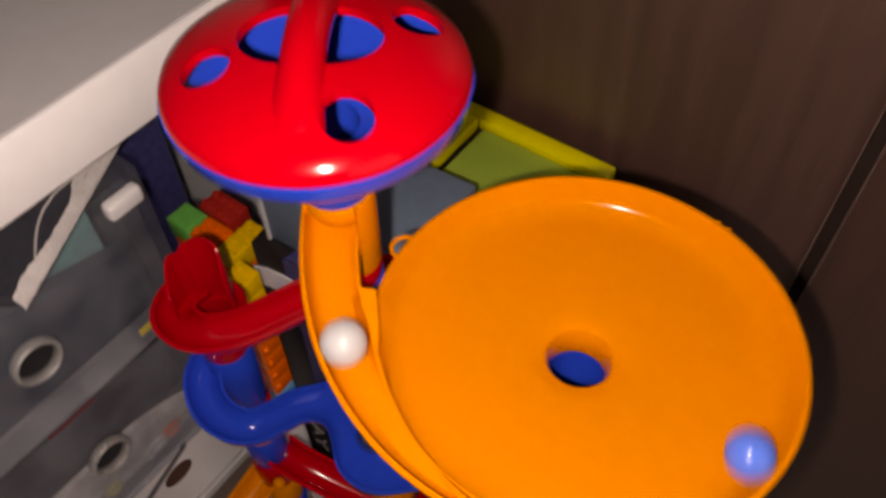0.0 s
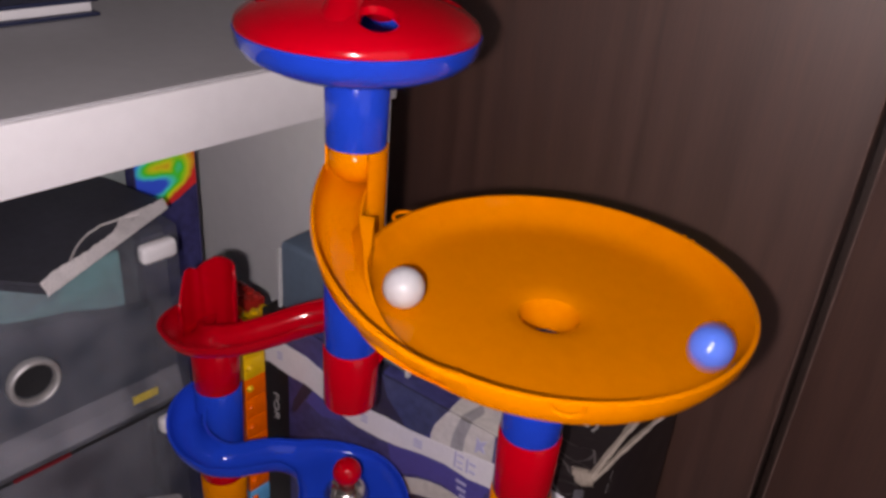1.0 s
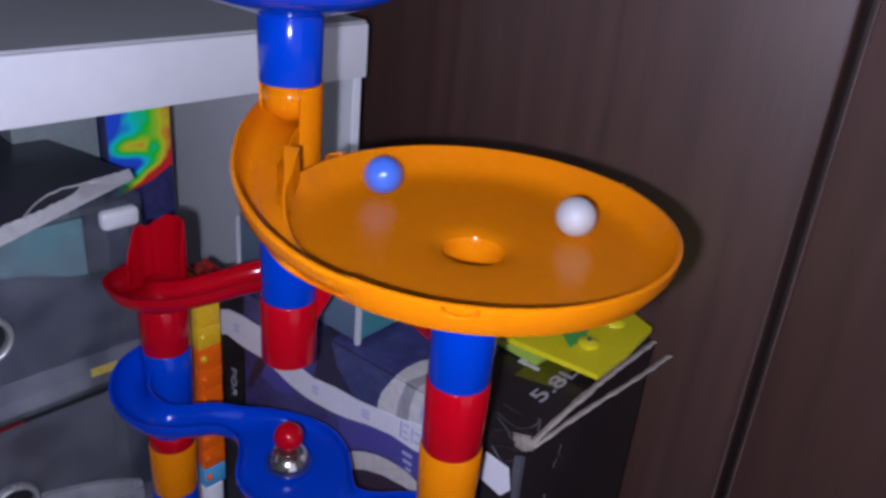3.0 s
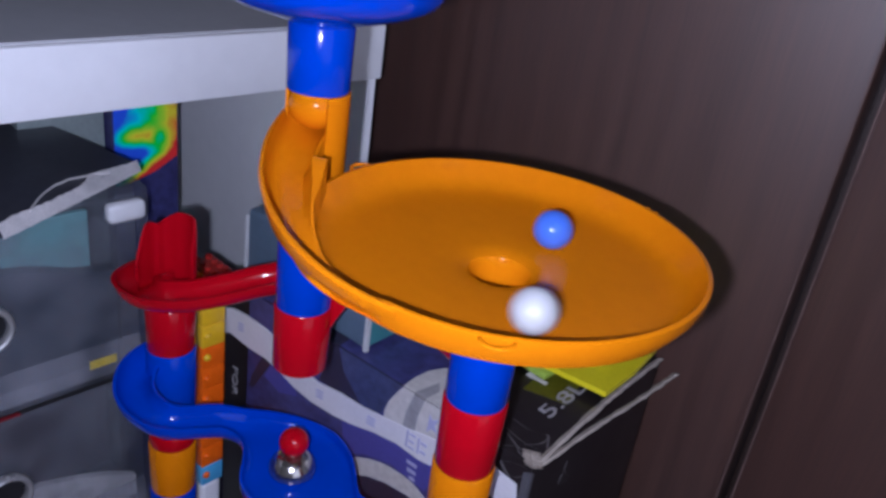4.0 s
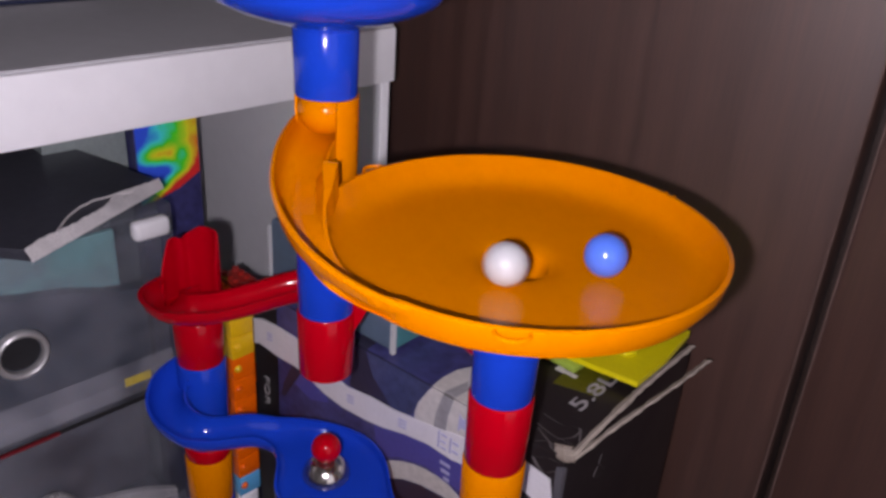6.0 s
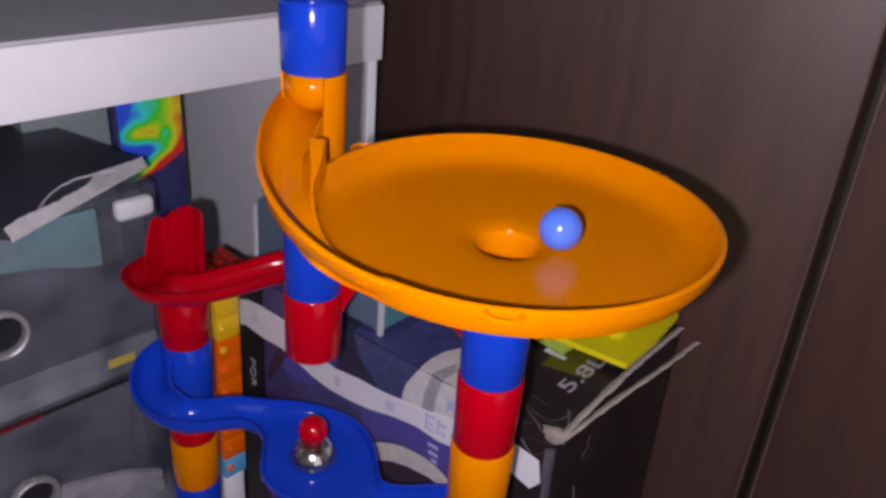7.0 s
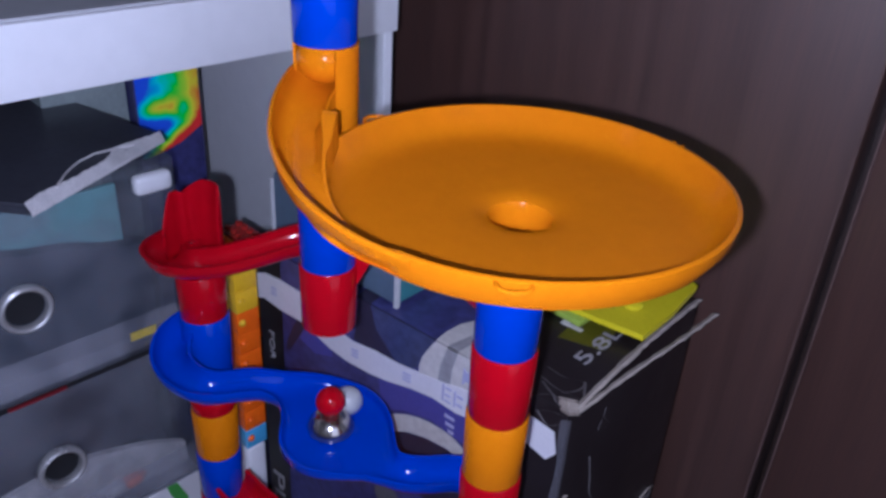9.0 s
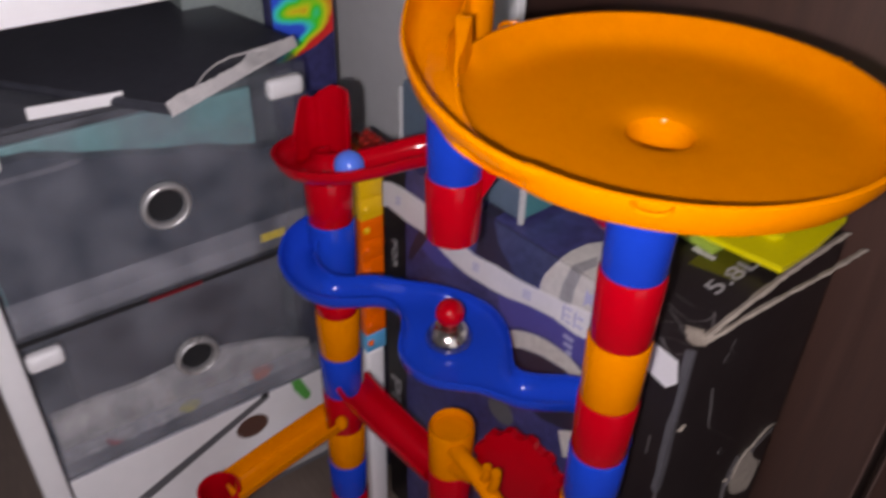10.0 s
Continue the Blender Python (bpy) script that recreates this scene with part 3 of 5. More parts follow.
def blue_chute():
    """Round the far tower, through the bowl, round the back of the post under the dish."""
    inflow = [(-0.1920, -0.0240, 0.3045, -116), (-0.1948, -0.0360, 0.3025, -95), (-0.1910, -0.0480, 0.3000, -60), (-0.1815, -0.0565, 0.2970, -27), (-0.1700, -0.0600, 0.2950, -2), (-0.1570, -0.0580, 0.2935, 24), (-0.1490, -0.0510, 0.2920, 58), (-0.1452, -0.0400, 0.2895, 73), (-0.1415, -0.0280, 0.2865, 64)]
    bowl = [(-0.1345, -0.0190, 0.2832, 0.0125, 0.0095, 2.2, 46), (-0.1280, -0.0145, 0.2805, 0.0190, 0.0085, 2.8, 33), (-0.1200, -0.0118, 0.2785, 0.0260, 0.0075, 4.0, 20), (-0.1110, -0.0104, 0.2771, 0.0310, 0.0071, 5.0, 12), (-0.1010, -0.0100, 0.2768, 0.0330, 0.0070, 5.5, 9), (-0.0900, -0.0106, 0.2768, 0.0316, 0.0070, 5.5, 7), (-0.0800, -0.0106, 0.2767, 0.0270, 0.0071, 4.6, 7), (-0.0715, -0.0098, 0.2764, 0.0206, 0.0075, 3.4, 9), (-0.0640, -0.0090, 0.2760, 0.0145, 0.0080, 2.6, 13), (-0.0565, -0.0082, 0.2752, 0.0110, 0.0090, 2.2, 24)]
    outflow = [(-0.0485, -0.0045, 0.2742, 42), (-0.0415, 0.0040, 0.2730, 57), (-0.0350, 0.0145, 0.2718, 52), (-0.0255, 0.0220, 0.2706, 12), (-0.0130, 0.0195, 0.2697, -36), (-0.0040, 0.0120, 0.2688, -60), (-0.0010, 0.0040, 0.2680, -75)]
    path = [(x, y, z, 0.0106, 0.0105, 2.0, way) for x, y, z, way in inflow] + bowl + [(x, y, z, 0.0106, 0.0102, 2.0, way) for x, y, z, way in outflow]
    part("blue_chute", tray_bm(path), BLUE, run, "blue winding chute that widens into a bowl round the bell")
    bx, by = -0.1015, -0.0105
    bell = part("bell", lathe_bm([(0.0005, 0.2785), (0.0110, 0.2785), (0.0124, 0.2795), (0.0126, 0.2812), (0.0116, 0.2845), (0.0092, 0.2880), (0.0060, 0.2900), (0.0005, 0.2906)], 40, (bx, by, 0), closed=False), CHROME, run, "small chrome bell")
    part("bell_knob", sphere_bm(0.0078, (bx, by, 0.2975), u=32, v=20), RED, bell, "round red knob")


blue_chute()


WHEEL = (-0.0640, 0.0150, 0.1900)


def lower_run():
    path = [(-0.1790, -0.0290, 0.1820), (-0.1600, -0.0270, 0.1780), (-0.1320, -0.0200, 0.1690), (-0.1080, -0.0130, 0.1610)]
    part("lower_red_chute", trough_bm(path, 0.0115, wall=0.003), RED, run, "straight red sloping chute")
    part("plug", sphere_bm(0.0042, (-0.1760, -0.0400, 0.1655), u=16, v=10, squash=1.3), ORANGE, run)
    path = [(-0.1900, -0.0380, 0.1480), (-0.1890, -0.0620, 0.1440), (-0.1875, -0.0900, 0.1390), (-0.1860, -0.1160, 0.1340)]
    part("lower_orange_chute", trough_bm(path, 0.0115, wall=0.003), ORANGE, run, "straight orange sloping chute")
    z = 0.150
    for m in (RED, BLUE, ORANGE, RED, BLUE):
        tube_section(-0.186, -0.124, max(z - H, 0.006), z, m)
        z -= H
    base_plate(-0.186, -0.124, ORANGE)
    cx, cy = -0.098, -0.009
    cup = part("orange_cup", lathe_bm([(0.0128, 0.180), (0.0136, 0.2135), (0.0128, 0.2150), (0.0116, 0.2135), (0.0108, 0.204), (0.0112, 0.180)], 40, (cx, cy, 0)), ORANGE, run, "orange cup with an arm to the wheel")
    part("cup_floor", lathe_bm([(0.0005, 0.2085), (0.0113, 0.2085), (0.0113, 0.2105), (0.0005, 0.2105)], 32, (cx, cy, 0)), ORANGE, cup)
    part("arm", rod_bm([(cx + 0.006, cy - 0.004, 0.2060), (cx + 0.020, cy - 0.006, 0.2080), (cx + 0.034, cy - 0.006, 0.2060), (cx + 0.050, cy - 0.006, 0.2000)], 0.0052, 12), ORANGE, cup)
    part("strut", rod_bm([(cx + 0.010, cy - 0.006, 0.1930), (cx + 0.021, cy - 0.006, 0.1965), (cx + 0.031, cy - 0.006, 0.2035)], 0.0042, 10), ORANGE, cup)
    part("claw", rod_bm([(cx + 0.036, cy - 0.006, 0.206), (cx + 0.040, cy - 0.006, 0.214), (cx + 0.040, cy - 0.006, 0.2215)], 0.0026, 8), ORANGE, cup)
    part("claw", rod_bm([(cx + 0.043, cy - 0.006, 0.203), (cx + 0.047, cy - 0.006, 0.214), (cx + 0.0475, cy - 0.006, 0.2245)], 0.0028, 8), ORANGE, cup)
    z = 0.180
    for m in (RED, BLUE, ORANGE, RED, BLUE, RED):
        tube_section(cx, cy, max(z - H, 0.006), z, m)
        z -= H
    base_plate(cx, cy, ORANGE)
    # red water wheel with teeth
    wx, wy, wz = WHEEL
    bm = bmesh.new()
    rows = []
    turn = Matrix.Translation((wx, wy, wz)) @ Vector((0.35, -0.94, 0.12)).to_track_quat("Z", "Y").to_matrix().to_4x4()
    for i in range(72):
        a = 2 * math.pi * i / 72
        r = 0.0262 + (0.0026 if (i // 3) % 2 else 0.0)
        rows.append([bm.verts.new(turn @ Vector((q * math.cos(a), q * math.sin(a), zz))) for q, zz in ((0.0003, -0.003), (r, -0.003), (r, 0.003), (0.016, 0.0055), (0.0003, 0.0060))])
    for i in range(72):
        p, q = rows[i], rows[(i + 1) % 72]
        for j in range(5):
            bm.faces.new((p[j], p[(j + 1) % 5], q[(j + 1) % 5], q[j]))
    part("water_wheel", bm, RED, run, "red toothed water wheel")
    part("wheel_post", lathe_bm([(0.0, 0.0), (0.010, 0.0), (0.006, 0.19), (0.0, 0.19)], 24, (wx, wy, 0), closed=False), BLUE, run)
    part("claw", rod_bm([(wx + 0.025, wy - 0.012, 0.178), (wx + 0.030, wy - 0.012, 0.190)], 0.003, 8), ORANGE, run)


lower_run()

white_ball = tagged(part("marble", sphere_bm(0.0079), BALL_WHITE), "plain white plastic marble rolling through the run", "marble", "rolling marbles")
blue_ball = tagged(part("marble", sphere_bm(0.0079), BALL_BLUE), "glossy light blue marble rolling through the run", "marble", "rolling marbles")

# ---- the black carton behind the run ----


def worn_edge(points, width, parent, mat=None):
    """A ragged pale line where the card is torn."""
    rng = random.Random(len(points) * 7 + int(1000 * abs(points[0][0])))
    line = spline(points, 10)
    rows = []
    for q in line:
        w = width * rng.uniform(0.65, 1.1)
        rows.append([(q[0] + w * math.cos(a) + 0, q[1] + w * 0.8 * math.sin(a), q[2] + w * 0.6 * math.cos(a + 1)) for a in (0.3, 1.9, 3.6, 5.0)])
    return part("worn_edge", sweep_bm(rows), mat or TORN, parent, "scuffed grey card edge" if mat else "pale torn card edge", smooth=False)


def flat_bm(pts, to, thick=0.0004):
    """A thin printed shape: pts in the face's plane, to(u, v, w) gives the place."""
    bm = bmesh.new()
    lo = [bm.verts.new(to(u, v, 0.00005)) for u, v in pts]
    hi = [bm.verts.new(to(u, v, thick)) for u, v in pts]
    bm.faces.new(lo)
    bm.faces.new(hi)
    k = len(pts)
    for j in range(k):
        bm.faces.new((lo[j], lo[(j + 1) % k], hi[(j + 1) % k], hi[j]))
    return bm


TOPZ = 0.330


def carton():
    c = tagged(empty("carton", (-0.2213, 0.0248, 0)), "worn black printed carton with purple pictures and white tape", "carton")
    c.rotation_euler = (0, 0, radians(4.6))
    L, W = 0.2305, 0.139
    part("body", box_bm(0, L, 0, W, 0.0, TOPZ, 0.0012), CARTON, c)
    front = lambda u, v, w: (u, -w, v)
    top = lambda u, v, w: (u, v, TOPZ + w)
    part("print", flat_bm([(0.024, 0.01), (0.190, 0.01), (0.186, TOPZ - 0.0004), (0.024, TOPZ - 0.0004)], front), PURPLE, c, "purple printed panel", smooth=False)
    part("print", flat_bm([(0.026, 0.0004), (0.184, 0.0004), (0.168, 0.080), (0.038, 0.074)], top), PURPLE, c, "purple printed panel", smooth=False)
    arc = lambda cx, cy, rx, ry, a0, a1, n=16: [(cx + rx * math.cos(radians(a0 + (a1 - a0) * j / n)), cy + ry * math.sin(radians(a0 + (a1 - a0) * j / n))) for j in range(n + 1)]
    # pale picture that runs over the front edge
    part("print", flat_bm([(0.1380, 0.300), (0.1385, 0.309), (0.1405, 0.3159), (0.1469, 0.3270), (0.1490, TOPZ - 0.0003), (0.1790, TOPZ - 0.0003), (0.1790, 0.300)], front, 0.0006), PRINT_PALE, c, "pale printed shape", smooth=False)
    part("print", flat_bm([(0.1490, 0.0), (0.1480, 0.0096), (0.1490, 0.0200), (0.1530, 0.0290), (0.1620, 0.0360), (0.1740, 0.0380), (0.1800, 0.0)], top, 0.0007), PRINT_PALE, c, "pale printed shape", smooth=False)
    part("print", flat_bm([(0.1515, 0.300), (0.1530, 0.316), (0.1570, TOPZ - 0.0003), (0.1640, TOPZ - 0.0003), (0.1610, 0.318), (0.1600, 0.300)], front, 0.0008), FOLD_PRINT, c, "grey printed fold", smooth=False)
    part("print", flat_bm([(0.1570, 0.0), (0.1640, 0.0), (0.1650, 0.0100), (0.1600, 0.0160)], top, 0.0010), FOLD_PRINT, c, "grey printed fold", smooth=False)
    part("print", flat_bm([(0.1680, 0.312), (0.1705, 0.3155), (0.1745, 0.3150), (0.1725, 0.3185), (0.1750, 0.3240), (0.1705, 0.3210), (0.1685, 0.3235)], front, 0.0009), TAPE_INK, c, "blue printed star", smooth=False)
    # dark and violet fields of the picture
    part("print", flat_bm([(0.0880, 0.300), (0.0905, 0.316), (0.0900, TOPZ - 0.0003), (0.1010, TOPZ - 0.0003), (0.1060, 0.316), (0.1230, 0.300)], front, 0.0005), PRINT_DARK, c, "dark printed stripe", smooth=False)
    part("print", flat_bm([(0.0900, 0.0), (0.1010, 0.0), (0.0960, 0.040), (0.0800, 0.052)], top, 0.0007), PRINT_DARK, c, "dark printed stripe", smooth=False)
    part("print", flat_bm([(0.1060, 0.316), (0.1020, TOPZ - 0.0003), (0.1480, TOPZ - 0.0003), (0.1400, 0.316), (0.1370, 0.306), (0.1240, 0.300)], front, 0.0005), SLATE_PRINT, c, "slate-blue printed field", smooth=False)
    part("print", flat_bm([(0.1080, 0.285), (0.1120, 0.262), (0.1300, 0.272), (0.1480, 0.277), (0.1720, 0.274), (0.1800, 0.294), (0.1400, 0.294)], front, 0.0005), PRINT_BLUE, c, "violet printed field", smooth=False)
    part("print", flat_bm([(0.0400, 0.294), (0.0290, 0.272), (0.0262, 0.262), (0.0300, 0.262), (0.0480, 0.292)], front, 0.0007), PRINT_DARK, c, "dark printed band", smooth=False)
    part("print", flat_bm([(0.0480, 0.292), (0.0400, 0.277), (0.0540, 0.272), (0.0700, 0.278), (0.0680, 0.288)], front, 0.0005), PRINT_BLUE, c, "violet printed field", smooth=False)
    swoosh = [(0.1125, 0.2535), (0.1141, 0.2580), (0.1220, 0.2650), (0.1313, 0.2700), (0.1400, 0.2730), (0.1480, 0.2745), (0.1570, 0.2748), (0.1647, 0.2738), (0.1760, 0.2690), (0.1850, 0.2620), (0.1850, 0.2520), (0.1740, 0.2600), (0.1621, 0.2640), (0.1454, 0.2620), (0.1324, 0.2580), (0.1200, 0.2510)]
    part("print", flat_bm(swoosh, front, 0.0008), PRINT_PALE, c, "pale printed curve", smooth=False)
    part("print", flat_bm([(0.1150, 0.2490), (0.1324, 0.2572), (0.1454, 0.2612), (0.1621, 0.2630), (0.1740, 0.2590), (0.1820, 0.2520), (0.1800, 0.2250), (0.1500, 0.2150), (0.1200, 0.2250)], front, 0.0006), PRINT_DARK, c, "dark printed shape", smooth=False)
    part("print", flat_bm([(0.1640, 0.2170), (0.1840, 0.2330), (0.1840, 0.2080), (0.1700, 0.2000)], front, 0.0007), PRINT_PALE, c, "pale printed shape", smooth=False)
    part("print", flat_bm(arc(0.118, 0.196, 0.011, 0.010, 0, 345), front, 0.0006), GREY_PRINT, c, "grey printed disc", smooth=False)
    part("print", flat_bm([(0.0720, 0.2190), (0.0790, 0.2230), (0.0860, 0.2140), (0.0830, 0.2050), (0.0770, 0.2120)], front, 0.0006), PRINT_PALE, c, "pale printed fleck", smooth=False)
    # white tape stuck along the front
    tape = [(-0.004, 0.2870), (0.0070, 0.2918), (0.0240, 0.2900), (0.0411, 0.2905), (0.0550, 0.2875), (0.0678, 0.2838), (0.0831, 0.2821), (0.1024, 0.2833), (0.1160, 0.2856), (0.1332, 0.2903), (0.1496, 0.2930), (0.1658, 0.2921), (0.1820, 0.2950), (0.1820, 0.3120), (0.1687, 0.3100), (0.1557, 0.3070), (0.1399, 0.3043), (0.1232, 0.3019), (0.1055, 0.3013), (0.0871, 0.2985), (0.0700, 0.3010), (0.0550, 0.3075), (0.0409, 0.3114), (0.0240, 0.3120), (0.0087, 0.3106), (-0.003, 0.3060)]
    t = part("tape", flat_bm(tape, front, 0.0012), TAPE, c, "crumpled white packing tape", smooth=False)
    for u, v, w in ((0.0150, 0.2985, 0.0050), (0.0870, 0.2885, 0.0055), (0.1275, 0.2935, 0.0060)):
        for k in (0.0, 0.0022, 0.0044):
            part("ink_mark", flat_bm([(u, v + k), (u + w, v + k + 0.0006), (u + w, v + k + 0.0016), (u, v + k + 0.0010)], front, 0.0015), TAPE_INK, t, smooth=False)
    for u, v, w, h in ((0.1560, 0.2955, 0.0012, 0.0110), (0.1580, 0.2960, 0.0042, 0.0012), (0.1580, 0.3000, 0.0036, 0.0012), (0.1580, 0.3045, 0.0042, 0.0012), (0.1640, 0.2960, 0.0012, 0.0100), (0.1660, 0.2975, 0.0040, 0.0016), (0.1660, 0.3030, 0.0040, 0.0016)):
        part("ink_mark", flat_bm([(u, v), (u + w, v), (u + w, v + h), (u, v + h)], front, 0.0015), TAPE_INK, t, smooth=False)
    for u, v, w in ((0.1580, 0.2850, 0.0070), (0.1590, 0.2800, 0.0060), (0.1610, 0.2755, 0.0040)):
        part("print", flat_bm([(u, v), (u + w, v), (u + w, v + 0.0022), (u, v + 0.0022)], front, 0.0007), TAPE_INK, c, smooth=False)
    part("sticker", flat_bm([(0.2095, 0.300), (0.2220, 0.2965), (0.2270, 0.3030), (0.2245, 0.3150), (0.2105, 0.3170)], front, 0.0008), TAPE, c, "torn white sticker", smooth=False)
    # capacity printed in white on the top
    def lettering(text, size, m):
        cu = bpy.data.curves.new("lettering", "FONT")
        cu.body, cu.size, cu.extrude = text, size, 0.0003
        o = new("lettering", cu)
        bpy.context.view_layer.update()
        me = bpy.data.meshes.new_from_object(o.evaluated_get(bpy.context.evaluated_depsgraph_get()))
        bpy.data.objects.remove(o)
        me.transform(m)
        me.materials.clear()
        me.materials.append(LETTER)
        o = new("lettering", me)
        o.parent = c
    lettering("5.8L", 0.0122, pose(0.2165, 0.0360, TOPZ + 0.0006, 0, 0, 90) @ Matrix.Diagonal((1.95, 1, 1, 1)))
    part("print", flat_bm([(0.1923, 0.0479), (0.2161, 0.0542), (0.2112, 0.0795), (0.1908, 0.0702)], top, 0.0003), PRINT_OLIVE, c, "olive printed patch", smooth=False)
    # worn words running down the black strip
    lettering("FOR", 0.0070, pose(0.0098, -0.0007, 0.2690, 90, 90, 0) @ Matrix.Diagonal((1.75, 1, 1, 1)))
    lettering("PLAY", 0.0170, pose(0.0055, -0.0007, 0.1460, 90, 90, 0) @ Matrix.Diagonal((2.1, 1, 1, 1)))
    for pts in ([(0.186, 0.060), (0.190, 0.060), (0.190, 0.072), (0.186, 0.072)], [(0.190, 0.060), (0.199, 0.060), (0.199, 0.0628), (0.190, 0.0628)]):
        part("print", flat_bm(pts, top, 0.0006), PRINT_PALE, c, smooth=False)
    # torn and creased edges
    worn_edge([(L, 0.0, TOPZ - 0.001), (L, 0.045, TOPZ + 0.002), (L - 0.001, 0.090, TOPZ + 0.001), (L, W, TOPZ)], 0.0023, c)
    worn_edge([(L + 0.001, 0.004, TOPZ - 0.002), (L + 0.005, 0.05, TOPZ - 0.001), (L + 0.010, 0.095, TOPZ - 0.001), (L + 0.013, W - 0.006, TOPZ - 0.001)], 0.0020, c)
    worn_edge([(L + 0.001, -0.001, TOPZ + 0.001), (L - 0.003, 0.004, TOPZ + 0.001), (L - 0.006, 0.008, TOPZ + 0.001)], 0.0050, c)
    # clear tape down the upright corner, tinted grey, and the scuffed corner below it
    for to, u0, way in ((front, L, -1), (lambda u, v, w: (L + w, u, v), 0.0, 1)):
        rng = random.Random(3 + way)
        outer = [(u0 + way * (0.0030 + rng.uniform(-0.0008, 0.0008)), TOPZ - 0.006 - 0.012 * j) for j in range(9)]
        part("corner_tape", flat_bm([(u0, TOPZ - 0.004), *outer, (u0, outer[-1][1] - 0.003)], to, 0.0005), CLEAR_TAPE, c, "grey clear tape", smooth=False)
    worn_edge([(L, 0, 0.225), (L, 0, 0.19), (L, 0, 0.15), (L, 0, 0.02)], 0.0011, c, CREASE)
    worn_edge([(L, 0.003, 0.272), (L, 0.006, 0.269), (L, 0.010, 0.2705)], 0.0016, c)
    front_marks = random.Random(21)
    for _ in range(4):
        u, v = front_marks.uniform(0.196, 0.226), front_marks.uniform(0.16, 0.285)
        worn_edge([(u, -0.0002, v), (u + front_marks.uniform(-0.006, 0.006), -0.0002, v - 0.006), (u + front_marks.uniform(-0.006, 0.006), -0.0002, v - front_marks.uniform(0.010, 0.022))], 0.0005, c, CREASE)
    for pts in ([(0.2035, 0.0225, TOPZ), (0.2140, 0.0215, TOPZ), (0.2220, 0.0250, TOPZ), (0.2244, 0.0234, TOPZ), (0.2285, 0.0160, TOPZ)], [(0.2050, 0.0140, TOPZ), (0.2160, 0.0115, TOPZ), (0.2280, 0.0122, TOPZ)], [(0.2077, 0.0111, TOPZ), (0.2190, 0.0060, TOPZ), (0.2275, 0.0080, TOPZ)], [(0.2120, 0.0015, TOPZ), (0.2170, 0.0060, TOPZ), (0.2210, 0.0030, TOPZ), (0.2280, 0.0010, TOPZ)], [(0.2190, 0.0100, TOPZ), (0.2240, 0.0170, TOPZ), (0.2245, 0.0240, TOPZ)], [(0.2140, 0.0300, TOPZ), (0.2200, 0.0330, TOPZ)]):
        worn_edge(pts, 0.0007, c, CREASE)
    for pts in ([(0.2130, -0.0002, 0.322), (0.2200, -0.0002, 0.317), (0.2270, -0.0002, 0.3215)], [(0.2130, -0.0002, 0.322), (0.2210, -0.0002, 0.326), (0.2280, -0.0002, 0.327)]):
        worn_edge(pts, 0.0007, c, CREASE)
    worn_edge([(L, 0.030, 0.283), (L, 0.035, 0.265), (L, 0.040, 0.248), (L, 0.058, 0.230), (L, 0.080, 0.208)], 0.0008, c, CREASE)
    worn_edge([(L, 0.138, 0.183), (L, 0.127, 0.1873), (L, 0.112, 0.183), (L, 0.098, 0.174), (L, 0.084, 0.168)], 0.0013, c)
    worn_edge([(L, 0.135, 0.180), (L, 0.115, 0.176), (L, 0.098, 0.166), (L, 0.088, 0.158)], 0.0010, c, CREASE)
    worn_edge([(L, 0.092, 0.186), (L, 0.089, 0.176), (L, 0.086, 0.160), (L, 0.090, 0.140)], 0.0020, c, CREASE)
    side_marks = random.Random(8)
    for _ in range(5):
        u, v = side_marks.uniform(0.01, 0.13), side_marks.uniform(0.12, 0.31)
        worn_edge([(L, u, v), (L, u + side_marks.uniform(-0.004, 0.008), v - 0.005), (L, u + side_marks.uniform(-0.004, 0.012), v - side_marks.uniform(0.008, 0.02))], 0.00035, c, CREASE)
    side = lambda u, v, w: (L + w, u, v)
    part("torn_patch", flat_bm([(0.0930, 0.160), (0.0960, 0.176), (0.1040, 0.184), (0.1130, 0.172), (0.1180, 0.165), (0.1300, 0.1530), (0.1290, 0.140), (0.1260, 0.128), (0.1080, 0.137), (0.0990, 0.146)], side, 0.0012), TORN, c, "torn pale card flap", smooth=False)


carton()


def slate_box():
    b = tagged(empty("small_box", (-0.2120, 0.0330, TOPZ)), "slate blue card box with pale edges on the carton", "box")
    b.rotation_euler = (0, 0, radians(4))
    part("body", box_bm(0.0, 0.104, 0.0, 0.062, 0.001, 0.048, 0.0030, 3), SLATE, b)
    part("side", box_bm(0.1041, 0.1049, 0.002, 0.058, 0.004, 0.044), TEAL, b, smooth=False)
    part("edge", box_bm(0.1030, 0.1055, -0.0010, 0.0015, 0.001, 0.046), PALE_EDGE, b, smooth=False)
    part("edge", box_bm(-0.0012, 0.0006, -0.0010, 0.0010, 0.001, 0.043), PALE_EDGE, b, smooth=False)


slate_box()


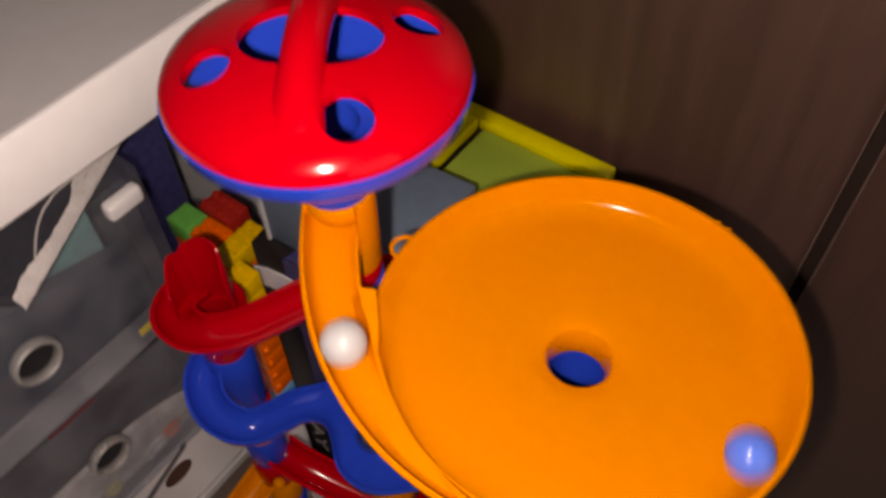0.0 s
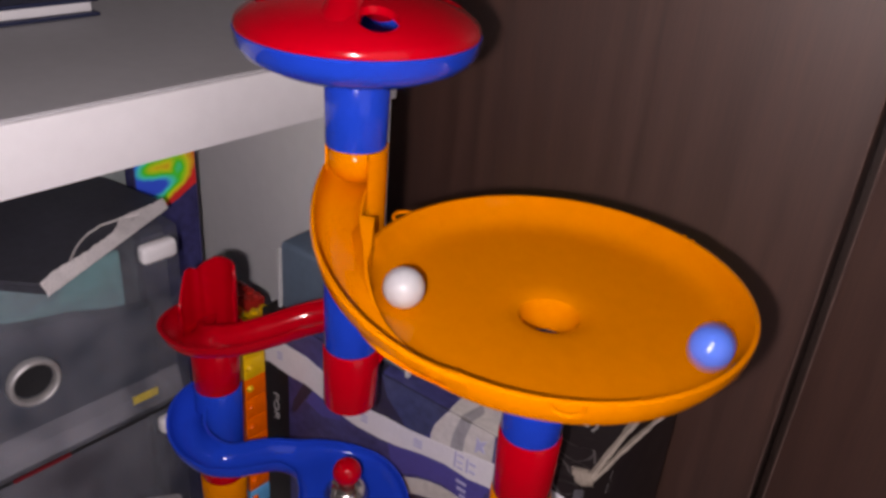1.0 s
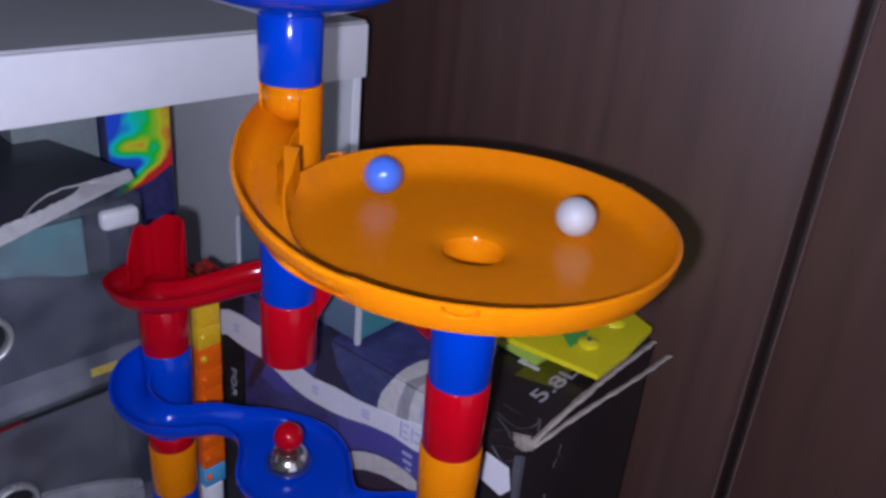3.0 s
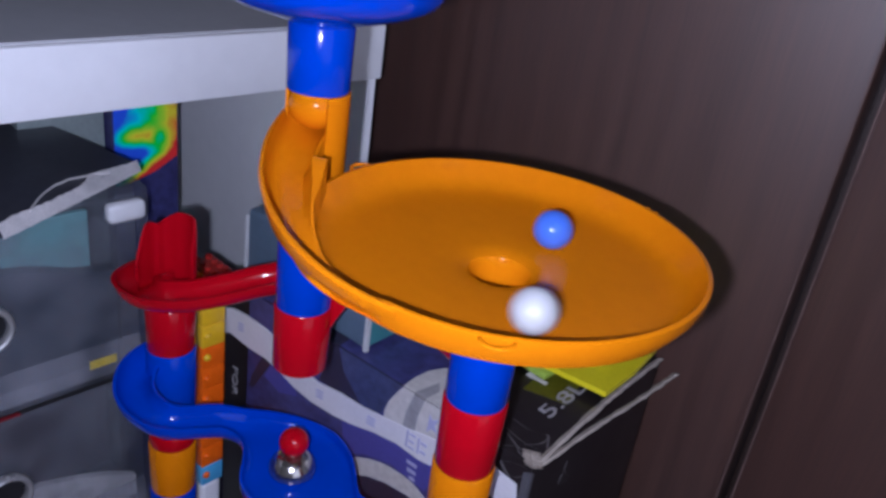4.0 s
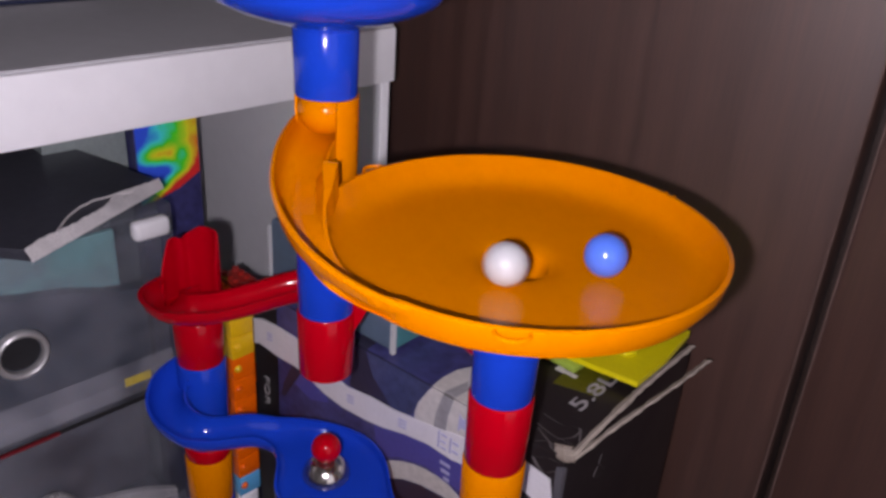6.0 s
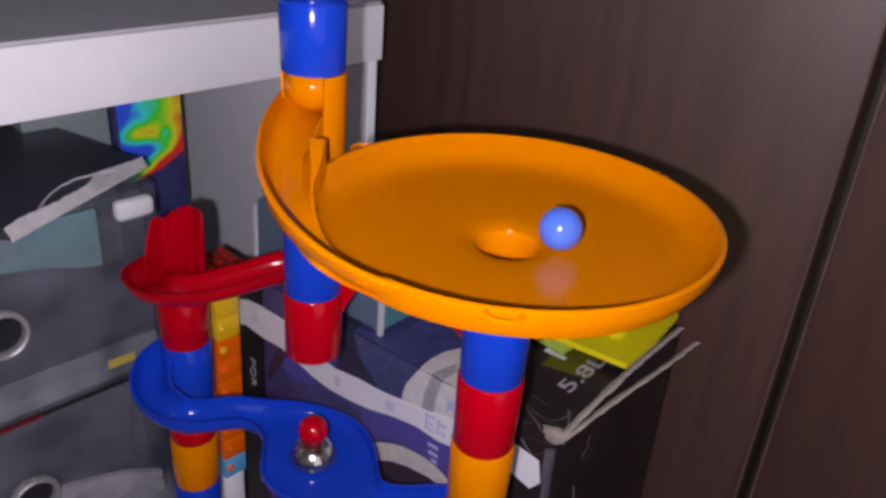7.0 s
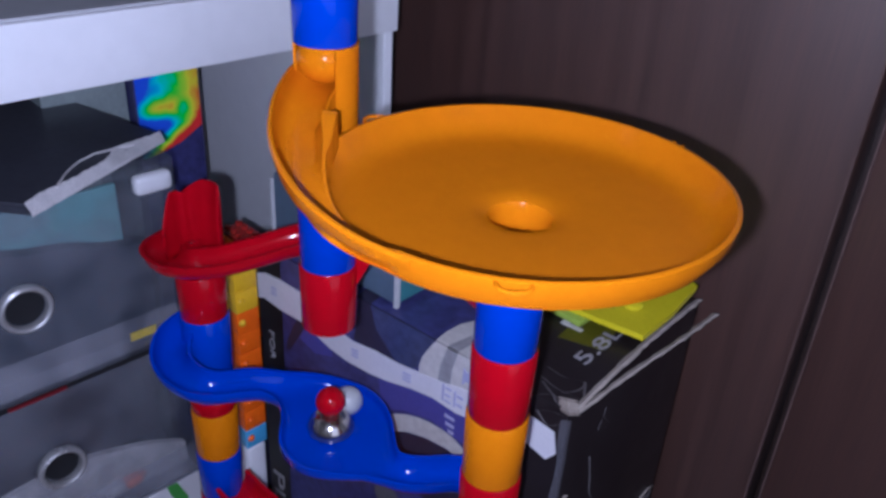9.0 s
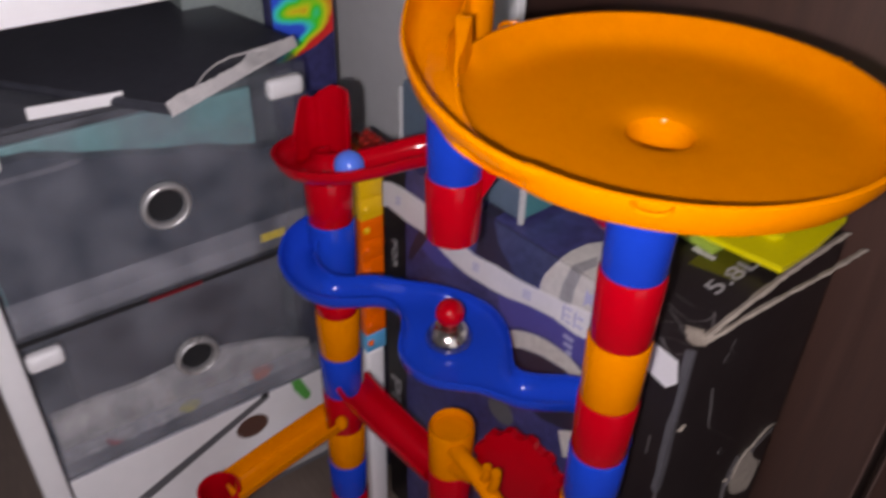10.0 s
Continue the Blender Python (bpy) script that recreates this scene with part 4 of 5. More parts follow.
def toy_plate():
    p = tagged(empty("toy_plate", (-0.150, 0.098, TOPZ + 0.001)), "flat yellow and lime plastic toy plate on the carton", "toy plate")
    part("plate", box_bm(-0.010, 0.120, 0.004, 0.082, 0.0, 0.0040, 0.0012), LIME, p)
    part("plate_edge", box_bm(-0.055, 0.080, 0.0825, 0.094, 0.001, 0.010, 0.0015), YELLOW, p)
    at = lambda u, v, k: (u + 0.150, v - 0.098, 0.0045 + k)
    part("tongue", flat_bm([(-0.0537, 0.1032), (-0.025, 0.1075), (0.0023, 0.1123), (0.0005, 0.1450), (-0.0051, 0.1802), (-0.0257, 0.1879), (-0.048, 0.160)], at, 0.0034), YELLOW, p, smooth=False)
    part("inset", flat_bm([(-0.0393, 0.1343), (-0.0229, 0.1215), (-0.0245, 0.1400), (-0.0299, 0.1504)], at, 0.0040), GREEN, p, "green inset", smooth=False)
    part("hump", sphere_bm(0.0075, (0.1260, 0.0690, 0.0070), u=24, v=12, squash=0.55), YELLOW, p)
    k = part("peg", lathe_bm([(0.0005, 0.0080), (0.0050, 0.0080), (0.0060, 0.0090), (0.0060, 0.0105), (0.0040, 0.0118), (0.0005, 0.0118)], 20, (0.132, 0.0344, 0), closed=False), YELLOW, p)
    part("screw", sphere_bm(0.0016, (0.132, 0.0344, 0.0118), u=12, v=8), BLACK, k)
    part("tongue", box_bm(-0.062, -0.014, 0.030, 0.082, 0.001, 0.011, 0.0015), YELLOW, p)
    part("peg", lathe_bm([(0.0005, 0.0112), (0.0060, 0.0112), (0.0060, 0.016), (0.0030, 0.016), (0.0030, 0.013), (0.0005, 0.013)], 20, (-0.042, 0.050, 0), closed=False), LIME, p)
    part("stud", lathe_bm([(0.0005, 0.0042), (0.0040, 0.0042), (0.0040, 0.0060), (0.0005, 0.0060)], 16, (0.085, 0.020, 0)), LIME, p)


toy_plate()

# ---- brick tower ----


def brick_tower():
    t = tagged(empty("toy_brick_tower", (-0.2200, 0.0060, 0)), "narrow tower of coloured toy bricks", "toy bricks")
    def brick(x, y, z, w, d, h, mat):
        bm = box_bm(x - w / 2 + 0.0002, x + w / 2 - 0.0002, y - d / 2 + 0.0002, y + d / 2 - 0.0002, z + 0.0001, z + h - 0.0001, 0.0006)
        nx, ny = max(1, round(w / 0.008)), max(1, round(d / 0.008))
        for i in range(nx):
            for j in range(ny):
                sx, sy = x - w / 2 + (i + 0.5) * w / nx, y - d / 2 + (j + 0.5) * d / ny
                bmesh.ops.create_cone(bm, cap_ends=True, segments=14, radius1=0.0025, radius2=0.0024, depth=0.0022, matrix=Matrix.Translation((sx, sy, z + h + 0.0010)))
        part("brick", bm, mat, t)
    part("post", box_bm(0.0006, 0.0154, -0.0074, 0.0074, 0.0, 12 * 0.0155 - 0.0002, 0.0035, 3), WHITE_BOARD, t, "plain white plastic post")
    cols = [SKY, BRICK_ORANGE, BRICK_ORANGE, BRICK_ORANGE, BRICK_ORANGE, BRICK_ORANGE, BRICK_ORANGE, BRICK_GOLD, BRICK_GOLD]
    h = 0.0155
    z = 12 * h
    for m in cols:
        brick(0.008, 0.0, z, 0.016, 0.016, h, m)
        z += h
    zt = 0.306
    brick(-0.0680, 0.0220, zt - h, 0.020, 0.018, h, GREEN)
    brick(-0.0450, 0.0220, zt - h, 0.022, 0.018, h, BRICK_ORANGE)
    brick(-0.0550, 0.0420, zt - h, 0.028, 0.018, h, BRICK_RED)
    brick(-0.0250, 0.0290, zt - h, 0.016, 0.030, h, BRICK_GOLD)
    for i in range(18):
        brick(-0.0475, 0.031, zt - (i + 2) * h, 0.060, 0.034, h, (BRICK_ORANGE, BRICK_GOLD, BRICK_ORANGE)[i] if i < 3 else PRINT_DARK)
    # upright side studs seen on the orange bricks
    for i in range(8):
        zz = 0.2 + i * h
        part("side_stud", sphere_bm(0.0026, (0.0155, -0.0045, zz - 0.0055), u=12, v=8), BRICK_ORANGE if i < 6 else BRICK_GOLD, t)


brick_tower()

# ---- plastic drawers under the desk ----


def drawer_chest():
    c = tagged(empty("drawer_chest", (-0.285, -0.095, 0)), "small plastic drawer chest with smoky clear drawers", "drawer chest")
    for y in (-0.1085, 0.1005):
        part("side_panel", box_bm(-0.25, -0.002, y - 0.004, y + 0.004, 0.0, 0.368, 0.001), WHITE_BOARD if y < 0 else SMOKE, c, smooth=False)
    part("back_panel", box_bm(-0.254, -0.2505, -0.104, 0.096, 0.0, 0.368), GREY_PRINT, c, smooth=False)
    for z in (0.012, 0.1075, 0.2335):
        part("rail", box_bm(-0.25, -0.006, -0.104, 0.096, z - 0.002, z + 0.001), GREY_PRINT, c, smooth=False)
    part("front_post", box_bm(-0.010, 0.0065, -0.1200, -0.1035, 0.0, 0.368, 0.003), WHITE_BOARD, c)

    def ring(d, z):
        rows = []
        for i in range(40):
            a = 2 * math.pi * i / 40
            rows.append([(0.0035 + 0.0035 * math.cos(q), (0.0138 + 0.0022 * math.sin(q)) * math.cos(a), z + (0.0138 + 0.0022 * math.sin(q)) * math.sin(a)) for q in [2 * math.pi * j / 10 for j in range(10)]])
        bm = bmesh.new()
        rings = [[bm.verts.new(p) for p in r] for r in rows]
        for i in range(40):
            p, q = rings[i], rings[(i + 1) % 40]
            for j in range(10):
                bm.faces.new((p[j], p[(j + 1) % 10], q[(j + 1) % 10], q[j]))
        r = part("finger_ring", bm, STEEL, d, "round chrome finger pull")
        # Black disc paints the shade of the hollow inside the ring.
        part("shade_disc", lathe_bm([(0.0005, -0.001), (0.0112, -0.001), (0.0112, 0.0005), (0.0005, 0.0005)], 32), SHADE_INK_BLACK, r).matrix_local = pose(0.0012, 0, z, 0, 90, 0)

    for z0, z1, zr in ((0.238, 0.366, 0.2997), (0.111, 0.230, 0.1746)):
        d = part("drawer", box_bm(-0.0045, -0.0012, -0.102, 0.0955, z0, z1, 0.001), SMOKE, c, "smoky clear plastic drawer front")
        d.visible_shadow = False
        part("drawer_base", box_bm(-0.235, -0.005, -0.100, 0.0935, z0, z0 + 0.003), SMOKE, d, smooth=False)
        part("lip", box_bm(-0.0010, 0.0050, -0.102, 0.0955, z0, z0 + 0.0045, 0.001), SMOKE, d)
        # pressed bead near the top edge and the sloping ledge above the lower edge
        if z1 > 0.3:
            # The bead's pale tint stands for the glare streak along it.
            part("bead", rod_bm([(0.0002, -0.098, z1 - 0.0250), (0.0003, -0.074, z1 - 0.0243), (0.0002, -0.052, z1 - 0.0240), (-0.0008, -0.040, z1 - 0.0238)], 0.0019, 12), PALE_PLASTIC, d, "raised bead, pale as glare")
        wedge = bmesh.new()
        ends = [[wedge.verts.new((x, y, z)) for x, z in ((-0.0010, z0 + 0.0250), (0.0040, z0 + 0.0070), (0.0052, z0 + 0.0046), (-0.0010, z0 + 0.0046))] for y in (-0.1015, -0.05, 0.0, 0.05, 0.0950)]
        for e, f in zip(ends, ends[1:]):
            for j in range(4):
                wedge.faces.new((e[j], e[(j + 1) % 4], f[(j + 1) % 4], f[j]))
        wedge.faces.new(ends[0])
        wedge.faces.new(ends[-1][::-1])
        ledge = part("ledge", wedge, PALE_PLASTIC, d, "paler sloping ledge", smooth=False)
        ledge.visible_shadow = False
        ring(d, zr)
        for y0, y1, zz in ((0.074, 0.0985, z1 - 0.015), (-0.1020, -0.080, z1 - 0.016)):
            part("corner_clip", box_bm(-0.0008, 0.0085, y0, y1, zz, zz + 0.013, 0.0035, 3), WHITE_BOARD, d, "white plastic corner clip")
    # Black strip paints the shade in the slit between the two drawers.
    part("shade_strip", box_bm(-0.0035, -0.0008, -0.102, 0.0955, 0.2303, 0.2375), SHADE_INK_BLACK, c, smooth=False)
    part("red_tab", box_bm(-0.0007, 0.0012, -0.022, 0.014, 0.2312, 0.2330), TAB_RED, c, "thin red strip", smooth=False)
    part("label", box_bm(-0.0010, -0.0003, 0.060, 0.078, 0.246, 0.252), LABEL, c, "small yellow label", smooth=False)
    # lowest drawer: white card front with printed pictures
    w = part("card_front", box_bm(-0.0045, -0.0010, -0.102, 0.0965, 0.022, 0.1055, 0.001), WHITE_BOARD, c, "white card front with printed pictures", smooth=False)
    at = lambda u, v, k: (-0.0010 + k, u, v)
    part("print", flat_bm([(-0.0640, 0.0590), (-0.0560, 0.0530), (0.0495, 0.1005), (0.0465, 0.1056)], at), GREY_PRINT, w, "grey printed pencil", smooth=False)
    part("print", flat_bm([(0.0425, 0.1025), (0.0490, 0.1025), (0.0495, 0.1075), (0.0440, 0.1075)], at, 0.0007), SHADE_INK_BLACK, w, smooth=False)
    part("print", flat_bm([(0.0325 + 0.0135 * math.cos(2 * math.pi * j / 24), 0.0780 + 0.0110 * math.sin(2 * math.pi * j / 24)) for j in range(24)], at), BROWN, w, "brown printed spot", smooth=False)
    part("print", flat_bm([(0.0690, 0.1053), (0.0775, 0.1053), (0.0850, 0.0860), (0.0840, 0.0800), (0.0790, 0.0805), (0.0715, 0.0950)], at), GREEN, w, "green printed leaf", smooth=False)
    part("base", box_bm(-0.25, -0.003, -0.104, 0.096, 0.0, 0.0095), GREY_PRINT, c, smooth=False)
    part("lower_lip", box_bm(-0.0010, 0.0030, -0.102, 0.0965, 0.0130, 0.0215), PALE_EDGE, c, smooth=False)
    part("top_panel", box_bm(-0.25, -0.004, -0.104, 0.096, 0.3665, 0.3695), SMOKE, c, smooth=False)


drawer_chest()


def lumpy_bm(x0, x1, y0, y1, z0, z1, seed, amount, cuts=14):
    """A soft bundle: a rounded box whose skin swells and sinks."""
    bm = box_bm(x0, x1, y0, y1, z0, z1)
    bmesh.ops.subdivide_edges(bm, edges=bm.edges[:], cuts=cuts, use_grid_fill=True)
    rng = random.Random(seed)
    waves = [(rng.uniform(40, 190), rng.uniform(40, 190), rng.uniform(0, 6), rng.uniform(0.4, 1.0)) for _ in range(7)]
    for v in bm.verts:
        s = sum(w * math.sin(v.co.y * a + v.co.z * b * (1 if i % 2 else -1) + c) for i, (a, b, c, w) in enumerate(waves)) / 4
        up = (v.co.z - z0) / (z1 - z0)
        v.co.x += amount * s * (0.3 + 0.7 * up)
        v.co.z += amount * 1.6 * s * up
    return bm


def contents():
    tagged(part("folder", box_bm(-0.312, -0.308, -0.195, -0.0205, 0.2425, 0.350, 0.001), TEAL_PALE, smooth=False), "teal card folder upright in the drawer", "folder")
    bundle = lumpy_bm(-0.3060, -0.2960, -0.194, -0.010, 0.2420, 0.330, 3, 0.0022)
    for v in bundle.verts:
        v.co.z -= 0.24 * (v.co.y + 0.10) * (v.co.z - 0.2420) / 0.088
    tagged(part("grey_bundle", bundle, NAVY), "dark blue-grey cloth bundle in the drawer", "cloth")
    tagged(part("dark_case", box_bm(-0.330, -0.3005, -0.174, -0.016, 0.1480, 0.2250, 0.006, 3), CASE), "dark grey case in the drawer", "case")
    bag = lumpy_bm(-0.2985, -0.2935, -0.194, -0.003, 0.1145, 0.1600, 8, 0.0030)
    for v in bag.verts:
        v.co.z = 0.1145 + (v.co.z - 0.1145) * (1 - 0.6 * max(0.0, (v.co.y + 0.075) / 0.072) ** 1.5)
    tagged(part("paper_bag", bag, PAPER), "pale crumpled paper bag in the drawer", "paper bag")
    rng = random.Random(4)
    for mat, word in ((PRINT_PALE, "beige"), (PRINT_PALE, "beige"), (PRINT_PALE, "beige"), (BRICK_ORANGE, "orange"), (PRINT_PALE, "beige"), (YELLOW, "yellow"), (RED, "red"), (PRINT_PALE, "beige"), (PRINT_PALE, "beige")):
        y = -0.185 + rng.random() * 0.15
        s = 0.007 + rng.random() * 0.008
        tagged(part("trinket", sphere_bm(s, (-0.2898 - s * 0.8, y, 0.1145 + s * 0.6), u=10, v=7, squash=0.6), mat), f"small {word} trinket in the clear drawer", "trinket", "trinkets in the drawer")


contents()


def pouch():
    z = 0.3705
    p = tagged(empty("pouch", (0, 0, 0)), "flat black pouch with a silver torn edge on the drawers", "pouch")
    a, b, c, d = (-0.252, -0.090), (-0.306, 0.014), (-0.44, -0.02), (-0.40, -0.21)
    e = (-0.330, -0.150)
    ring = [a, b, c, d, e]
    bm = bmesh.new()
    lo = [bm.verts.new((x, y, z)) for x, y in ring]
    hi = [bm.verts.new((x - 0.003 * (x > -0.31), y, z + (0.011 if x < -0.35 else 0.0055))) for x, y in ring]
    bm.faces.new(lo)
    bm.faces.new(hi)
    for j in range(5):
        bm.faces.new((lo[j], lo[(j + 1) % 5], hi[(j + 1) % 5], hi[j]))
    bmesh.ops.bevel(bm, geom=bm.edges[:], offset=0.0015, segments=2, affect="EDGES")
    part("body", bm, BLACK, p)
    rng = random.Random(9)
    rows, fold = [], []
    n = 36
    for i in range(n + 1):
        k = i / n
        j = rng.uniform(-0.0005, 0.0005)
        x, y = a[0] + (b[0] - a[0]) * k, a[1] + (b[1] - a[1]) * k
        w = 0.0012 + 0.0060 * math.exp(-((k - 0.72) / 0.13) ** 2) + 0.0025 * math.exp(-((k - 0.12) / 0.12) ** 2) + j
        lift = rng.uniform(0, 0.0010)
        rows.append([(x + 0.0022 + j * 0.5, y, z + 0.0008), (x + 0.0018 + j * 0.5, y, z + 0.0022 + lift), (x - 0.0012 - w, y - w * 0.5, z + 0.0068 + lift), (x - 0.0012 - w, y - w * 0.5, z + 0.0060), (x - 0.0002, y, z + 0.0030), (x + 0.0014, y, z + 0.0008)])
        if 0.18 < k < 0.80:
            q = math.sin((k - 0.18) / 0.62 * math.pi)
            fold.append((x - 0.002 - 0.013 * q, y - 0.004 * q, z + 0.0066 + rng.uniform(0, 0.0006)))
    part("foil_edge", sweep_bm(rows), FOIL, p, "crinkled silver edge")
    part("crease", rod_bm(fold, 0.0007, 6, 2), FOIL, p, "thin silver crease")
    part("paper", box_bm(-0.001, 0.001, -0.025, 0.025, 0, 0.007, 0.0004), WHITE_BOARD, p, "white paper strip", smooth=False).matrix_local = pose(-0.2860, -0.1300, z + 0.0005, 0, 0, -8)


pouch()


def hologram_book():
    b = tagged(empty("upright_box", (-0.376, 0.0, 0.0)), "dark blue box with a rainbow hologram strip", "box")
    part("body", box_bm(-0.03, 0.0, 0.030, 0.0815, 0.0, 0.436, 0.001), PURPLE, b, smooth=False)
    part("hologram", flat_bm([(0.031, 0.434), (0.080, 0.434), (0.080, 0.3470), (0.0624, 0.3372), (0.0456, 0.3320), (0.031, 0.3300)], lambda u, v, w: (0.0002 + w, u, v), 0.0008), HOLO, b, "rainbow foil with a slanting end", smooth=False)
    tagged(part("file_box", box_bm(-0.42, -0.385, -0.03, 0.0290, 0.0, 0.425, 0.001), FILE_GREY, smooth=False), "grey-green file box beside the hologram", "file box")


hologram_book()


# ---- what moves ----
def motions():
    walk(torch, [(t, pose(x, y, z, 90 + pitch, roll, yaw) @ pose(-0.019, -0.0105, 0.001)) for t, x, y, z, yaw, pitch, roll in ROWS])
    walk(blue_ball, [(t, pose(x, y, z - 0.0004)) for t, x, y, z in (
        (0.0, 0.0641, -0.0092, 0.4588),
        (0.1, 0.0542, 0.0357, 0.4589),
        (0.2, 0.0199, 0.0624, 0.4592),
        (0.3, -0.0214, 0.0619, 0.4592),
        (0.4, -0.0536, 0.0365, 0.4589),
        (0.5, -0.0627, -0.0031, 0.4579),
        (0.6, -0.0453, -0.0385, 0.4566),
        (0.7, -0.0113, -0.0554, 0.4563),
        (0.8, 0.0289, -0.0540, 0.4572),
        (0.9, 0.0576, -0.0312, 0.4592),
        (1.0, 0.0617, 0.0064, 0.4576),
        (1.1, 0.0402, 0.0448, 0.4567),
        (1.2, 0.0129, 0.0642, 0.4592),
        (1.3, -0.0088, 0.0649, 0.4592),
        (1.4, -0.0275, 0.0594, 0.4592),
        (1.5, -0.0405, 0.0415, 0.4564),
        (1.6, -0.0469, 0.0211, 0.4557),
        (1.7, -0.0471, -0.0026, 0.4553),
        (1.8, -0.0382, -0.0302, 0.4555),
        (1.9, -0.0207, -0.0507, 0.4561),
        (2.0, 0.0039, -0.0554, 0.4562),
        (2.1, 0.0275, -0.0436, 0.4558),
        (2.2, 0.0461, -0.0294, 0.4561),
        (2.3, 0.0544, -0.0060, 0.4561),
        (2.4, 0.0515, 0.0186, 0.4561),
        (2.5, 0.0380, 0.0395, 0.4561),
        (2.6, 0.0167, 0.0523, 0.4561),
        (2.7, -0.0082, 0.0544, 0.4561),
        (2.8, -0.0314, 0.0453, 0.4561),
        (2.9, -0.0482, 0.0268, 0.4561),
        (3.0, -0.0551, 0.0027, 0.4561),
        (3.1, -0.0507, -0.0219, 0.4561),
        (3.2, -0.0359, -0.0421, 0.4561),
        (3.3, -0.0136, -0.0537, 0.4561),
        (3.4, 0.0116, -0.0522, 0.4559),
        (3.5, 0.0307, -0.0391, 0.4556),
        (3.6, 0.0382, -0.0204, 0.4550),
        (3.7, 0.0396, -0.0021, 0.4546),
        (3.8, 0.0343, 0.0152, 0.4544),
        (3.9, 0.0215, 0.0271, 0.4542),
        (4.0, 0.0005, 0.0301, 0.4538),
        (4.1, -0.0152, 0.0206, 0.4535),
        (4.2, -0.0310, 0.0076, 0.4540),
        (4.3, -0.0354, -0.0119, 0.4544),
        (4.4, -0.0281, -0.0306, 0.4548),
        (4.5, -0.0131, -0.0423, 0.4550),
        (4.6, 0.0047, -0.0443, 0.4551),
        (4.7, 0.0217, -0.0387, 0.4551),
        (4.8, 0.0343, -0.0269, 0.4550),
        (4.9, 0.0390, -0.0111, 0.4547),
        (5.0, 0.0334, 0.0047, 0.4541),
        (5.1, 0.0188, 0.0161, 0.4534),
        (5.2, -0.0014, 0.0191, 0.4531),
        (5.3, -0.0208, 0.0126, 0.4534),
        (5.4, -0.0321, -0.0003, 0.4540),
        (5.5, -0.0294, -0.0151, 0.4541),
        (5.6, -0.0156, -0.0271, 0.4539),
        (5.7, 0.0060, -0.0326, 0.4541),
        (5.8, 0.0236, -0.0227, 0.4540),
        (5.9, 0.0320, -0.0047, 0.4540),
        (6.0, 0.0284, 0.0146, 0.4540),
        (6.1, 0.0144, 0.0280, 0.4539),
        (6.2, -0.0046, 0.0307, 0.4539),
        (6.3, -0.0213, 0.0220, 0.4539),
        (6.4, -0.0298, 0.0054, 0.4539),
        (6.5, -0.0270, -0.0128, 0.4538),
        (6.6, -0.0143, -0.0257, 0.4538),
        (6.7, 0.0033, -0.0288, 0.4538),
        (6.8, 0.0192, -0.0212, 0.4537),
        (6.9, 0.0215, -0.0032, 0.4532),
        (7.0, 0.0156, 0.0099, 0.4530),
        (7.1, 0.0035, 0.0171, 0.4530),
        (7.2, -0.0102, 0.0133, 0.4529),
        (7.3, -0.0168, 0.0000, 0.4529),
        (7.4, -0.0121, -0.0167, 0.4532),
        (7.5, -0.0003, -0.0261, 0.4535),
        (7.6, 0.0104, -0.0276, 0.4538),
        (7.7, 0.0189, -0.0235, 0.4538),
        (7.8, 0.0217, -0.0136, 0.4535),
        (7.9, 0.0185, -0.0011, 0.4530),
        (8.0, 0.0072, 0.0097, 0.4527),
        (8.1, -0.0076, 0.0089, 0.4527),
        (8.2, -0.0139, -0.0000, 0.4528),
        (8.3, -0.0139, -0.0106, 0.4530),
        (8.4, -0.0046, -0.0199, 0.4532),
        (8.5, 0.0081, -0.0207, 0.4533),
        (8.6, 0.0178, -0.0152, 0.4534),
        (8.7, 0.0218, -0.0081, 0.4533),
        (8.8, 0.0177, -0.0004, 0.4530),
        (8.9, 0.0078, 0.0022, 0.4525),
        (9.0, 0.0000, 0.0000, 0.4200),
        (9.1, 0.0000, 0.0000, 0.4050),
        (9.2, 0.0000, 0.0020, 0.3960),
        (9.4, -0.0350, 0.0160, 0.3920),
        (9.6, -0.1000, 0.0280, 0.3845),
        (9.7, -0.1265, 0.0110, 0.3805),
        (9.8, -0.1386, -0.0070, 0.3770),
        (9.9, -0.1465, -0.0205, 0.3720),
        (10.0, -0.1575, -0.0345, 0.3675),
    )])
